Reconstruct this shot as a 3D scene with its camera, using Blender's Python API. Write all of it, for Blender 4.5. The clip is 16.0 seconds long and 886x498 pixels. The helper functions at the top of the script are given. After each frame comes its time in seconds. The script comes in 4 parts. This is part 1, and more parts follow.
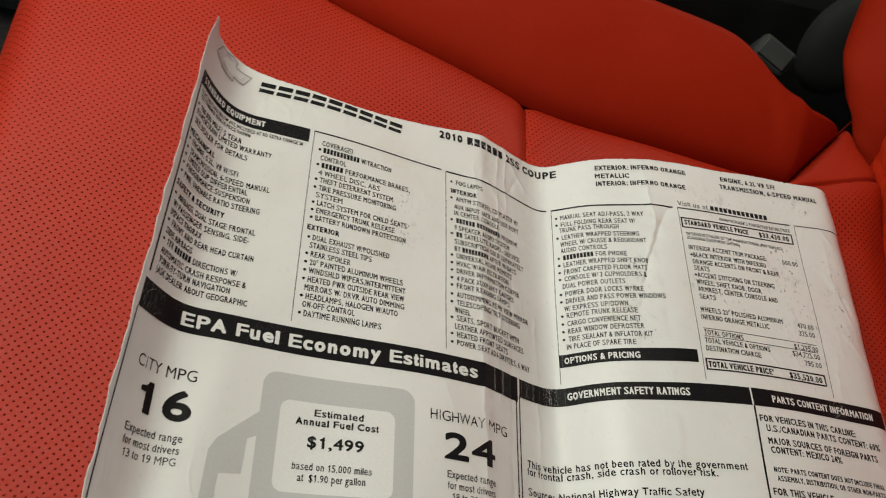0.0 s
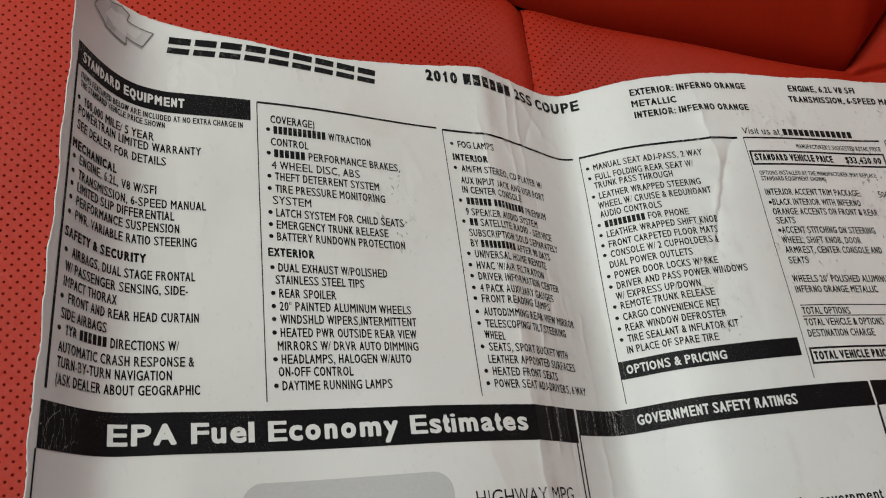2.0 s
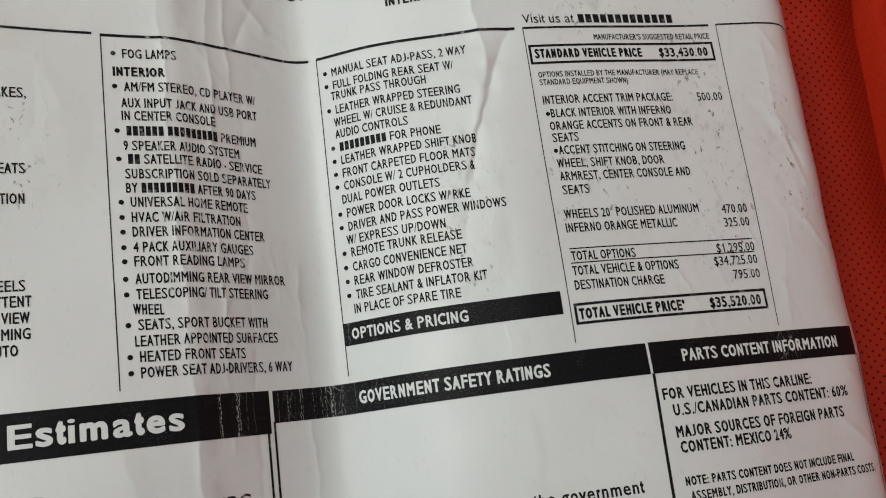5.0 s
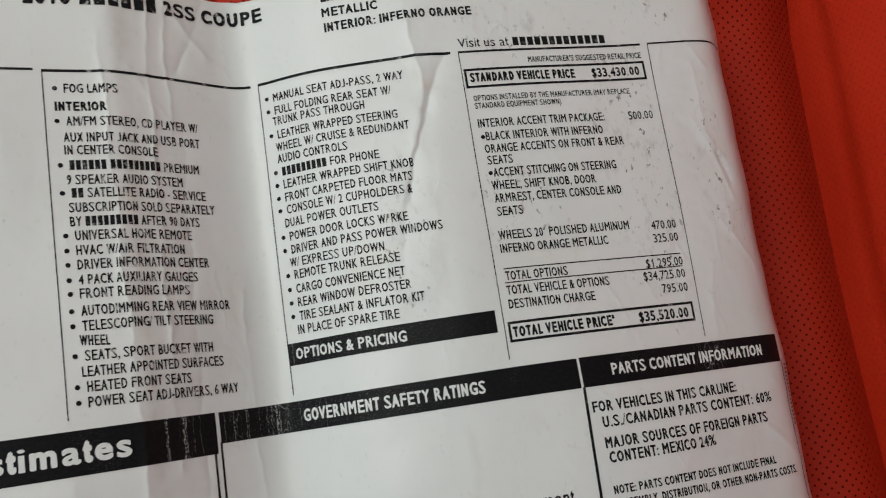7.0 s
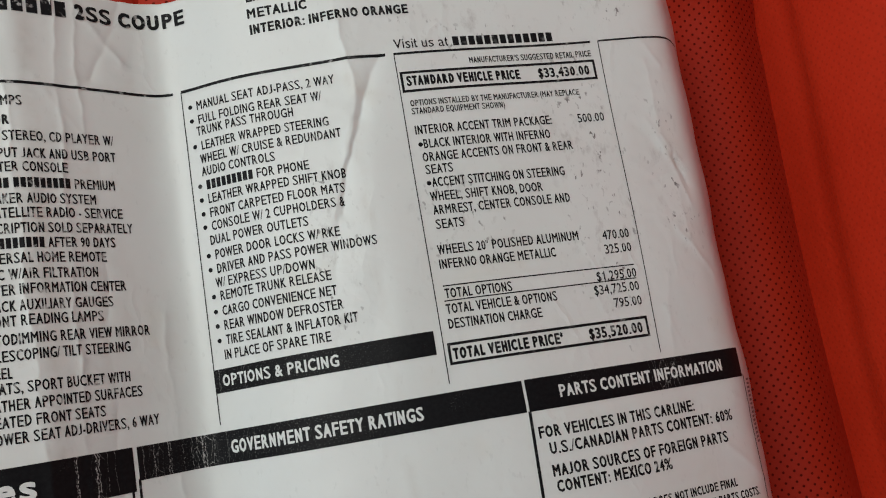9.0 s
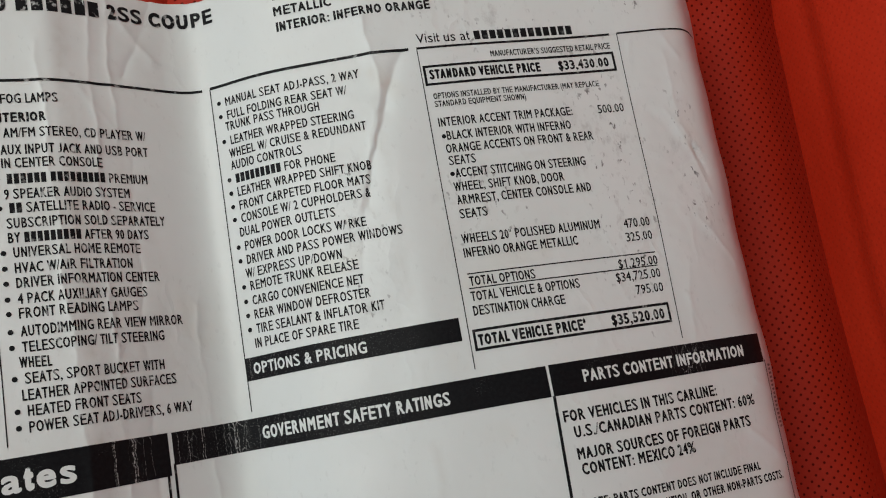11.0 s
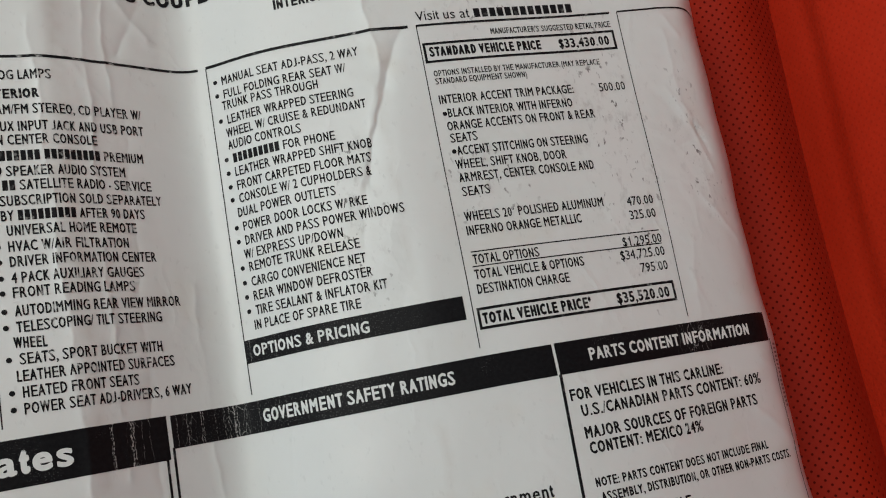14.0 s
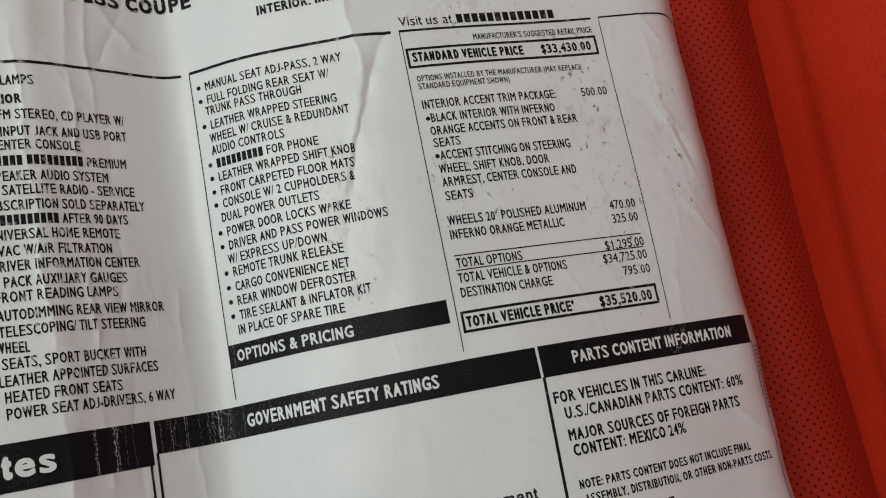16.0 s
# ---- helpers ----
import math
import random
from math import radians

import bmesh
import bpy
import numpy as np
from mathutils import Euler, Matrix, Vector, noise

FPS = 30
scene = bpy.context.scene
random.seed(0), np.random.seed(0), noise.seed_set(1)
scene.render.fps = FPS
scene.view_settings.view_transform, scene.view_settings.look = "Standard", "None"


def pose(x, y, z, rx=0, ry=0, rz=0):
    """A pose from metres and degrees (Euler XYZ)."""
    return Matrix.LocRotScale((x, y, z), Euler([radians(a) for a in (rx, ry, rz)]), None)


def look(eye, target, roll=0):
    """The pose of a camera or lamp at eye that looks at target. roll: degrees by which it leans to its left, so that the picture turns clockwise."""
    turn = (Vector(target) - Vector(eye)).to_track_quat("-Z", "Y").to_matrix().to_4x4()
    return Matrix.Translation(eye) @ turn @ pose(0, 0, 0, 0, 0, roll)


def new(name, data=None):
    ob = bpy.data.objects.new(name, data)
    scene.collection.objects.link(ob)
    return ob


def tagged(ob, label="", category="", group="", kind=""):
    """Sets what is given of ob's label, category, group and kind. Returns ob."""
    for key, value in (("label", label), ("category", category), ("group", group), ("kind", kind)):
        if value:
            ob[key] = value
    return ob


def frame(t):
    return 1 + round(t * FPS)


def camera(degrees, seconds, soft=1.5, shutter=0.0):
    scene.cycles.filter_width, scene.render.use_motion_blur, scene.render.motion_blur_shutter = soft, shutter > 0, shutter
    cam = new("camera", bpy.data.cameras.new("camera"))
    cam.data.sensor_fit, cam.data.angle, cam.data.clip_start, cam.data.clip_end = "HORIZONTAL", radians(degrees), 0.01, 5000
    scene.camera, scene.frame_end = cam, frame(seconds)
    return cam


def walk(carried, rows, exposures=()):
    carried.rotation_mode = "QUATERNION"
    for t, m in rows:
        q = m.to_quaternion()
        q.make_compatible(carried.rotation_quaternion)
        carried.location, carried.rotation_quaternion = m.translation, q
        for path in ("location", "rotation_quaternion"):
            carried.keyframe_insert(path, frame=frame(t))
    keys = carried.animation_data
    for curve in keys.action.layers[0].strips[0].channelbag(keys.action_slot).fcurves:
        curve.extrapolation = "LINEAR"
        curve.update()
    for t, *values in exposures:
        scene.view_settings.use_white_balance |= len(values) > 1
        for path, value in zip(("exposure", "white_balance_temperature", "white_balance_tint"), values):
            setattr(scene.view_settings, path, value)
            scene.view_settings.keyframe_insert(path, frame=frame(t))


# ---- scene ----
# ---------------------------------------------------------------- camera
cam = camera(52.6, 16.0, soft=1.1, shutter=0.2)
ROWS = [
    (0, -0.1376, -0.2127, 0.3454, 31.55, -15.23, 0.93),
    (0.5, -0.1255, -0.1781, 0.3295, 28.90, -15.75, -2.84),
    (1, -0.1193, -0.1564, 0.3112, 26.19, -15.76, -4.58),
    (1.5, -0.1305, -0.1280, 0.2921, 24.46, -15.84, -5.92),
    (2, -0.1419, -0.1019, 0.2686, 23.30, -15.86, -6.70),
    (2.5, -0.1428, -0.0926, 0.2652, 22.12, -16.42, -7.24),
    (3, -0.1410, -0.0920, 0.2619, 21.77, -16.91, -7.68),
    (3.5, -0.1224, -0.0856, 0.2731, 21.58, -17.02, -7.72),
    (4, -0.0766, -0.0805, 0.2704, 21.07, -16.50, -7.50),
    (4.5, -0.0366, -0.0721, 0.2465, 17.28, -15.45, -7.76),
    (4.7, -0.0289, -0.0684, 0.2411, 14.86, -14.80, -7.63),
    (6.8, -0.0243, -0.0550, 0.2602, 12.30, -16.00, -8.96),
    (7, -0.0174, -0.0530, 0.2585, 12.35, -16.00, -9.11),
    (7.5, -0.0051, -0.0462, 0.2498, 12.22, -16.32, -9.58),
    (8, 0.0009, -0.0464, 0.2477, 12.08, -16.36, -9.93),
    (8.2, 0.0028, -0.0451, 0.2468, 11.94, -16.50, -9.99),
    (10.3, 0.0051, -0.0480, 0.2502, 12.28, -15.24, -10.46),
    (10.5, 0.0032, -0.0500, 0.2493, 12.34, -15.08, -10.48),
    (11, 0.0007, -0.0506, 0.2516, 12.46, -14.97, -10.56),
    (11.5, 0.0001, -0.0507, 0.2518, 12.58, -15.07, -10.66),
    (12, -0.0006, -0.0509, 0.2509, 12.77, -15.21, -10.79),
    (12.5, -0.0012, -0.0515, 0.2490, 12.91, -15.31, -10.93),
    (13, -0.0006, -0.0533, 0.2466, 13.03, -15.55, -11.04),
    (13.5, -0.0002, -0.0552, 0.2441, 13.22, -15.74, -11.21),
    (14, -0.0045, -0.0577, 0.2442, 13.26, -15.88, -11.31),
    (14.5, -0.0057, -0.0581, 0.2431, 13.43, -16.01, -11.42),
    (15, -0.0053, -0.0582, 0.2446, 13.69, -16.40, -11.59),
    (15.5, -0.0042, -0.0581, 0.2452, 13.72, -16.56, -11.72),
    (16, -0.0039, -0.0590, 0.2453, 13.85, -16.60, -11.77),
]
EXPOSURES = [(0.0, 0.08, 7350, 8), (1.0, -0.04, 7000, 9), (3.0, -0.10, 6700, 9), (4.7, -0.11, 6620, 9), (7.0, -0.14, 6580, 9), (16.0, -0.19, 6570, 9)]
walk(cam, [(t, pose(x, y, z, rx, ry, rz)) for t, x, y, z, rx, ry, rz in ROWS], EXPOSURES)

# ---------------------------------------------------------------- light
world = bpy.data.worlds.new("sky")
scene.world = world
world.use_nodes = True
wn, wl = world.node_tree.nodes, world.node_tree.links
sky = wn.new("ShaderNodeTexSky")
sky.sky_type, sky.sun_disc = "NISHITA", False
sky.sun_elevation, sky.sun_rotation = radians(40), radians(250)
wn["Background"].inputs["Strength"].default_value = 0.15
wl.new(sky.outputs["Color"], wn["Background"].inputs["Color"])


def area_lamp(name, eye, target, width, height, watts, colour):
    data = bpy.data.lights.new(name, "AREA")
    data.shape, data.size, data.size_y, data.energy, data.color = "RECTANGLE", width, height, watts, colour
    ob = new(name, data)
    ob.matrix_world = look(eye, target)
    return ob


# daylight falls through the windscreen and the open door; the overhead lamp and far-side fill are added, out of view
area_lamp("added_overhead_light", (-0.46, 0.30, 0.800), (-0.05, 0.00, 0.0), 0.50, 0.56, 7.0, (0.985, 1.0, 0.935))
area_lamp("windscreen_daylight", (-0.95, 0.15, 0.50), (-0.05, 0.0, 0.0), 1.1, 0.50, 1.2, (0.985, 1.0, 0.925))
area_lamp("added_far_fill", (0.52, 1.05, 0.54), (0.0, 0.0, 0.0), 0.80, 0.42, 1.7, (0.985, 1.0, 0.925))
area_lamp("doorway_daylight", (-0.10, -1.02, 0.50), (0.0, 0.0, 0.0), 1.1, 0.8, 0.3, (1.0, 1.0, 0.97))


# ---------------------------------------------------------------- materials
def material(name):
    m = bpy.data.materials.new(name)
    m.use_nodes = True
    n, l = m.node_tree.nodes, m.node_tree.links
    return m, n, l, n["Principled BSDF"]


def noise_node(n, l, coords, scale, detail=3.0, rough=0.55):
    t = n.new("ShaderNodeTexNoise")
    t.inputs["Scale"].default_value, t.inputs["Detail"].default_value, t.inputs["Roughness"].default_value = scale, detail, rough
    l.new(coords, t.inputs["Vector"])
    return t.outputs["Fac"]


def ramp(n, l, fac, a, b, lo=0.0, hi=1.0):
    r = n.new("ShaderNodeMapRange")
    r.inputs["From Min"].default_value, r.inputs["From Max"].default_value = a, b
    r.inputs["To Min"].default_value, r.inputs["To Max"].default_value = lo, hi
    l.new(fac, r.inputs["Value"])
    return r.outputs["Result"]


def calc(n, l, op, a, b=None):
    c = n.new("ShaderNodeMath")
    c.operation = op
    for k, v in enumerate((a, b)):
        if v is None:
            continue
        if isinstance(v, (int, float)):
            c.inputs[k].default_value = v
        else:
            l.new(v, c.inputs[k])
    return c.outputs[0]


def mix(n, l, fac, a, b):
    c = n.new("ShaderNodeMix")
    c.data_type = "RGBA"
    for k, v in ((0, fac), (6, a), (7, b)):
        if isinstance(v, (int, float, tuple)):
            c.inputs[k].default_value = v if isinstance(v, (int, float)) else (*v, 1.0)
        else:
            l.new(v, c.inputs[k])
    return c.outputs[2]


def bumped(n, l, bsdf, height, strength, distance, after=None):
    b = n.new("ShaderNodeBump")
    b.inputs["Strength"].default_value, b.inputs["Distance"].default_value = strength, distance
    l.new(height, b.inputs["Height"])
    if after is not None:
        l.new(after, b.inputs["Normal"])
    l.new(b.outputs["Normal"], bsdf.inputs["Normal"])
    return b.outputs["Normal"]


def uv_coords(n, l, scale=1.0, turn=0.0):
    u = n.new("ShaderNodeUVMap")
    u.uv_map = "plan"
    m = n.new("ShaderNodeMapping")
    m.inputs["Scale"].default_value = (scale, scale, scale)
    m.inputs["Rotation"].default_value = (0, 0, turn)
    l.new(u.outputs["UV"], m.inputs["Vector"])
    return m.outputs["Vector"]


def leather(name, perforated, deep=1.0, pebble=0.12, gloss=0.27, edge_plain=0.92, tone=1.0):
    m, n, l, p = material(name)
    c = uv_coords(n, l)
    big = noise_node(n, l, c, 14.0, 4.0)
    fine = noise_node(n, l, c, 420.0, 2.0)
    # tone scales the red for lit and shaded copies of the leather
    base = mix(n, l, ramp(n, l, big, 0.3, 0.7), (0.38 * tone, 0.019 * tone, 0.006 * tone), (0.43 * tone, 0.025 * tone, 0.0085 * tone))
    base = mix(n, l, ramp(n, l, fine, 0.35, 0.75, 0.0, 0.15), base, (0.33, 0.018, 0.008))
    p.inputs["Roughness"].default_value = 0.48
    l.new(ramp(n, l, fine, 0.3, 0.7, 0.46, 0.62), p.inputs["Roughness"])
    p.inputs["Specular IOR Level"].default_value = gloss
    v = n.new("ShaderNodeTexVoronoi")
    v.inputs["Scale"].default_value = 700.0
    l.new(c, v.inputs["Vector"])
    grain = calc(n, l, "ADD", v.outputs["Distance"], calc(n, l, "MULTIPLY", fine, 0.6))
    nrm = bumped(n, l, p, grain, pebble, 0.0006)
    if perforated:
        q = uv_coords(n, l, 1 / 0.00283, radians(45))
        f = n.new("ShaderNodeVectorMath")
        f.operation = "FRACTION"
        l.new(q, f.inputs[0])
        s = n.new("ShaderNodeVectorMath")
        s.operation = "SUBTRACT"
        l.new(f.outputs[0], s.inputs[0])
        s.inputs[1].default_value = (0.5, 0.5, 0.0)
        d = n.new("ShaderNodeVectorMath")
        d.operation = "LENGTH"
        l.new(s.outputs[0], d.inputs[0])
        hole = ramp(n, l, d.outputs["Value"], 0.125, 0.210, 1.0, 0.0)
        hole = calc(n, l, "MULTIPLY", hole, ramp(n, l, noise_node(n, l, c, 11.0, 3.0), 0.30, 0.62, 0.80, 1.0))
        side = n.new("ShaderNodeSeparateXYZ")
        l.new(c, side.inputs[0])
        margin = calc(n, l, "MULTIPLY", ramp(n, l, side.outputs["X"], 0.045, 0.075), ramp(n, l, side.outputs["Y"], 0.082, 0.100))
        margin = calc(n, l, "MULTIPLY", margin, ramp(n, l, side.outputs["X"], 0.190, 0.203, 1.0, 0.0))
        over = calc(n, l, "SUBTRACT", side.outputs["Y"], calc(n, l, "MULTIPLY", side.outputs["X"], 0.20))
        margin = calc(n, l, "MAXIMUM", margin, calc(n, l, "MULTIPLY", ramp(n, l, over, 0.069, 0.077), ramp(n, l, side.outputs["X"], 0.180, 0.190)))
        margin = calc(n, l, "MAXIMUM", margin, ramp(n, l, calc(n, l, "SUBTRACT", side.outputs["X"], calc(n, l, "MULTIPLY", side.outputs["Y"], 0.07)), 0.247, 0.256))
        before = calc(n, l, "SUBTRACT", calc(n, l, "SUBTRACT", side.outputs["X"], calc(n, l, "MULTIPLY", side.outputs["Y"], 0.10)), -0.0003)
        tight = calc(n, l, "MULTIPLY", ramp(n, l, before, -0.024, -0.010), ramp(n, l, before, -0.001, 0.001, 1.0, 0.0))
        margin = calc(n, l, "MAXIMUM", margin, calc(n, l, "MULTIPLY", tight, 0.85))
        hole = calc(n, l, "MULTIPLY", hole, calc(n, l, "SUBTRACT", 1.0, calc(n, l, "MULTIPLY", margin, edge_plain)))
        base = mix(n, l, calc(n, l, "MULTIPLY", hole, deep), base, (0.080, 0.006, 0.004))
        l.new(ramp(n, l, hole, 0.0, 1.0, gloss, gloss * (1 - deep)), p.inputs["Specular IOR Level"])
        dip = calc(n, l, "MAXIMUM", ramp(n, l, d.outputs["Value"], 0.10, 0.26, 0.0, 1.0), calc(n, l, "MULTIPLY", margin, edge_plain))
        bumped(n, l, p, dip, 0.22 * deep, 0.0005, nrm)
    l.new(base, p.inputs["Base Color"])
    return m


def paper_material():
    m, n, l, p = material("glossy_printed_paper")
    c = uv_coords(n, l)
    big = noise_node(n, l, c, 16.0, 4.0)
    base = mix(n, l, ramp(n, l, big, 0.35, 0.7), (0.70, 0.715, 0.70), (0.655, 0.67, 0.65))
    # small dark scuffs and smears, thickest beside the prices and under the heading
    sep = n.new("ShaderNodeSeparateXYZ")
    l.new(c, sep.inputs[0])
    zone = None
    for cu, cv, ru, rv in ((0.143, 0.010, 0.014, 0.050), (0.108, 0.066, 0.022, 0.010), (0.100, 0.004, 0.016, 0.014), (0.160, 0.072, 0.014, 0.008), (-0.072, 0.022, 0.012, 0.016), (0.060, 0.000, 0.008, 0.030), (0.172, 0.010, 0.008, 0.030)):
        du = calc(n, l, "DIVIDE", calc(n, l, "SUBTRACT", sep.outputs["X"], cu), ru)
        dv = calc(n, l, "DIVIDE", calc(n, l, "SUBTRACT", sep.outputs["Y"], cv), rv)
        rr = calc(n, l, "SQRT", calc(n, l, "ADD", calc(n, l, "MULTIPLY", du, du), calc(n, l, "MULTIPLY", dv, dv)))
        z = ramp(n, l, rr, 0.5, 1.2, 1.0, 0.0)
        zone = z if zone is None else calc(n, l, "MAXIMUM", zone, z)
    smear = n.new("ShaderNodeMapping")
    smear.inputs["Scale"].default_value = (1.0, 0.55, 1.0)
    smear.inputs["Rotation"].default_value = (0, 0, 0.3)
    l.new(c, smear.inputs["Vector"])
    specks = ramp(n, l, noise_node(n, l, smear.outputs["Vector"], 620.0, 2.0), 0.605, 0.67)
    patch_ = ramp(n, l, noise_node(n, l, c, 120.0, 2.0), 0.47, 0.60)
    amount = calc(n, l, "MULTIPLY", calc(n, l, "MULTIPLY", specks, patch_), calc(n, l, "ADD", calc(n, l, "MULTIPLY", zone, 0.95), 0.08))
    base = mix(n, l, amount, base, (0.16, 0.155, 0.15))
    # soft grey rubs round the flecks
    rub = calc(n, l, "MULTIPLY", ramp(n, l, noise_node(n, l, smear.outputs["Vector"], 210.0, 4.0, 0.7), 0.54, 0.72, 0.0, 0.55), calc(n, l, "ADD", calc(n, l, "MULTIPLY", zone, 0.9), 0.06))
    base = mix(n, l, rub, base, (0.38, 0.36, 0.35))
    # grime caught along the main folds
    for cu, half, deep in ((-0.0262, 0.0030, 0.30), (-0.0120, 0.0020, 0.14), (0.0715, 0.0022, 0.18)):
        d = calc(n, l, "ABSOLUTE", calc(n, l, "SUBTRACT", calc(n, l, "ADD", sep.outputs["X"], calc(n, l, "MULTIPLY", noise_node(n, l, c, 60.0, 3.0), 0.006)), cu + 0.003))
        g = calc(n, l, "MULTIPLY", ramp(n, l, d, 0.0, half, 1.0, 0.0), ramp(n, l, noise_node(n, l, c, 90.0, 3.0), 0.40, 0.62))
        base = mix(n, l, calc(n, l, "MULTIPLY", g, deep), base, (0.42, 0.36, 0.31))
    # faint yellow-brown handling stains
    stain = ramp(n, l, noise_node(n, l, c, 30.0, 3.0), 0.60, 0.76, 0.0, 0.30)
    base = mix(n, l, stain, base, (0.60, 0.54, 0.44))
    l.new(base, p.inputs["Base Color"])
    p.inputs["Roughness"].default_value = 0.42
    p.inputs["Specular IOR Level"].default_value = 0.4
    crumple = noise_node(n, l, c, 26.0, 3.0, 0.5)
    warp = n.new("ShaderNodeTexNoise")
    warp.inputs["Scale"].default_value, warp.inputs["Detail"].default_value = 70.0, 3.0
    l.new(c, warp.inputs["Vector"])
    wv = n.new("ShaderNodeVectorMath")
    wv.operation = "MULTIPLY_ADD"
    l.new(warp.outputs["Color"], wv.inputs[0])
    wv.inputs[1].default_value = (0.012, 0.012, 0.0)
    l.new(c, wv.inputs[2])
    st = n.new("ShaderNodeMapping")
    st.inputs["Scale"].default_value = (52.0, 24.0, 1.0)
    l.new(wv.outputs[0], st.inputs["Vector"])
    cell = n.new("ShaderNodeTexVoronoi")
    cell.feature = "DISTANCE_TO_EDGE"
    cell.inputs["Scale"].default_value = 1.0
    l.new(st.outputs["Vector"], cell.inputs["Vector"])
    ridge = calc(n, l, "MULTIPLY", ramp(n, l, cell.outputs["Distance"], 0.0, 0.07, 1.0, 0.0), ramp(n, l, noise_node(n, l, c, 22.0, 2.0), 0.50, 0.68))
    # flat facets left by crumpling
    fs = n.new("ShaderNodeMapping")
    fs.inputs["Scale"].default_value, fs.inputs["Rotation"].default_value = (44.0, 30.0, 1.0), (0, 0, 0.5)
    l.new(wv.outputs[0], fs.inputs["Vector"])
    facet = n.new("ShaderNodeTexVoronoi")
    facet.feature = "DISTANCE_TO_EDGE"
    facet.inputs["Scale"].default_value = 1.0
    l.new(fs.outputs["Vector"], facet.inputs["Vector"])
    tent = calc(n, l, "MULTIPLY", facet.outputs["Distance"], ramp(n, l, noise_node(n, l, c, 13.0, 2.0), 0.42, 0.62, 0.25, 1.0))
    hgt = calc(n, l, "ADD", crumple, calc(n, l, "MULTIPLY", ridge, 0.10))
    hgt = calc(n, l, "ADD", hgt, calc(n, l, "MULTIPLY", tent, 0.42))
    hgt = calc(n, l, "ADD", hgt, calc(n, l, "MULTIPLY", noise_node(n, l, c, 75.0, 2.0, 0.5), 0.16))
    bumped(n, l, p, hgt, 0.24, 0.006)
    return m


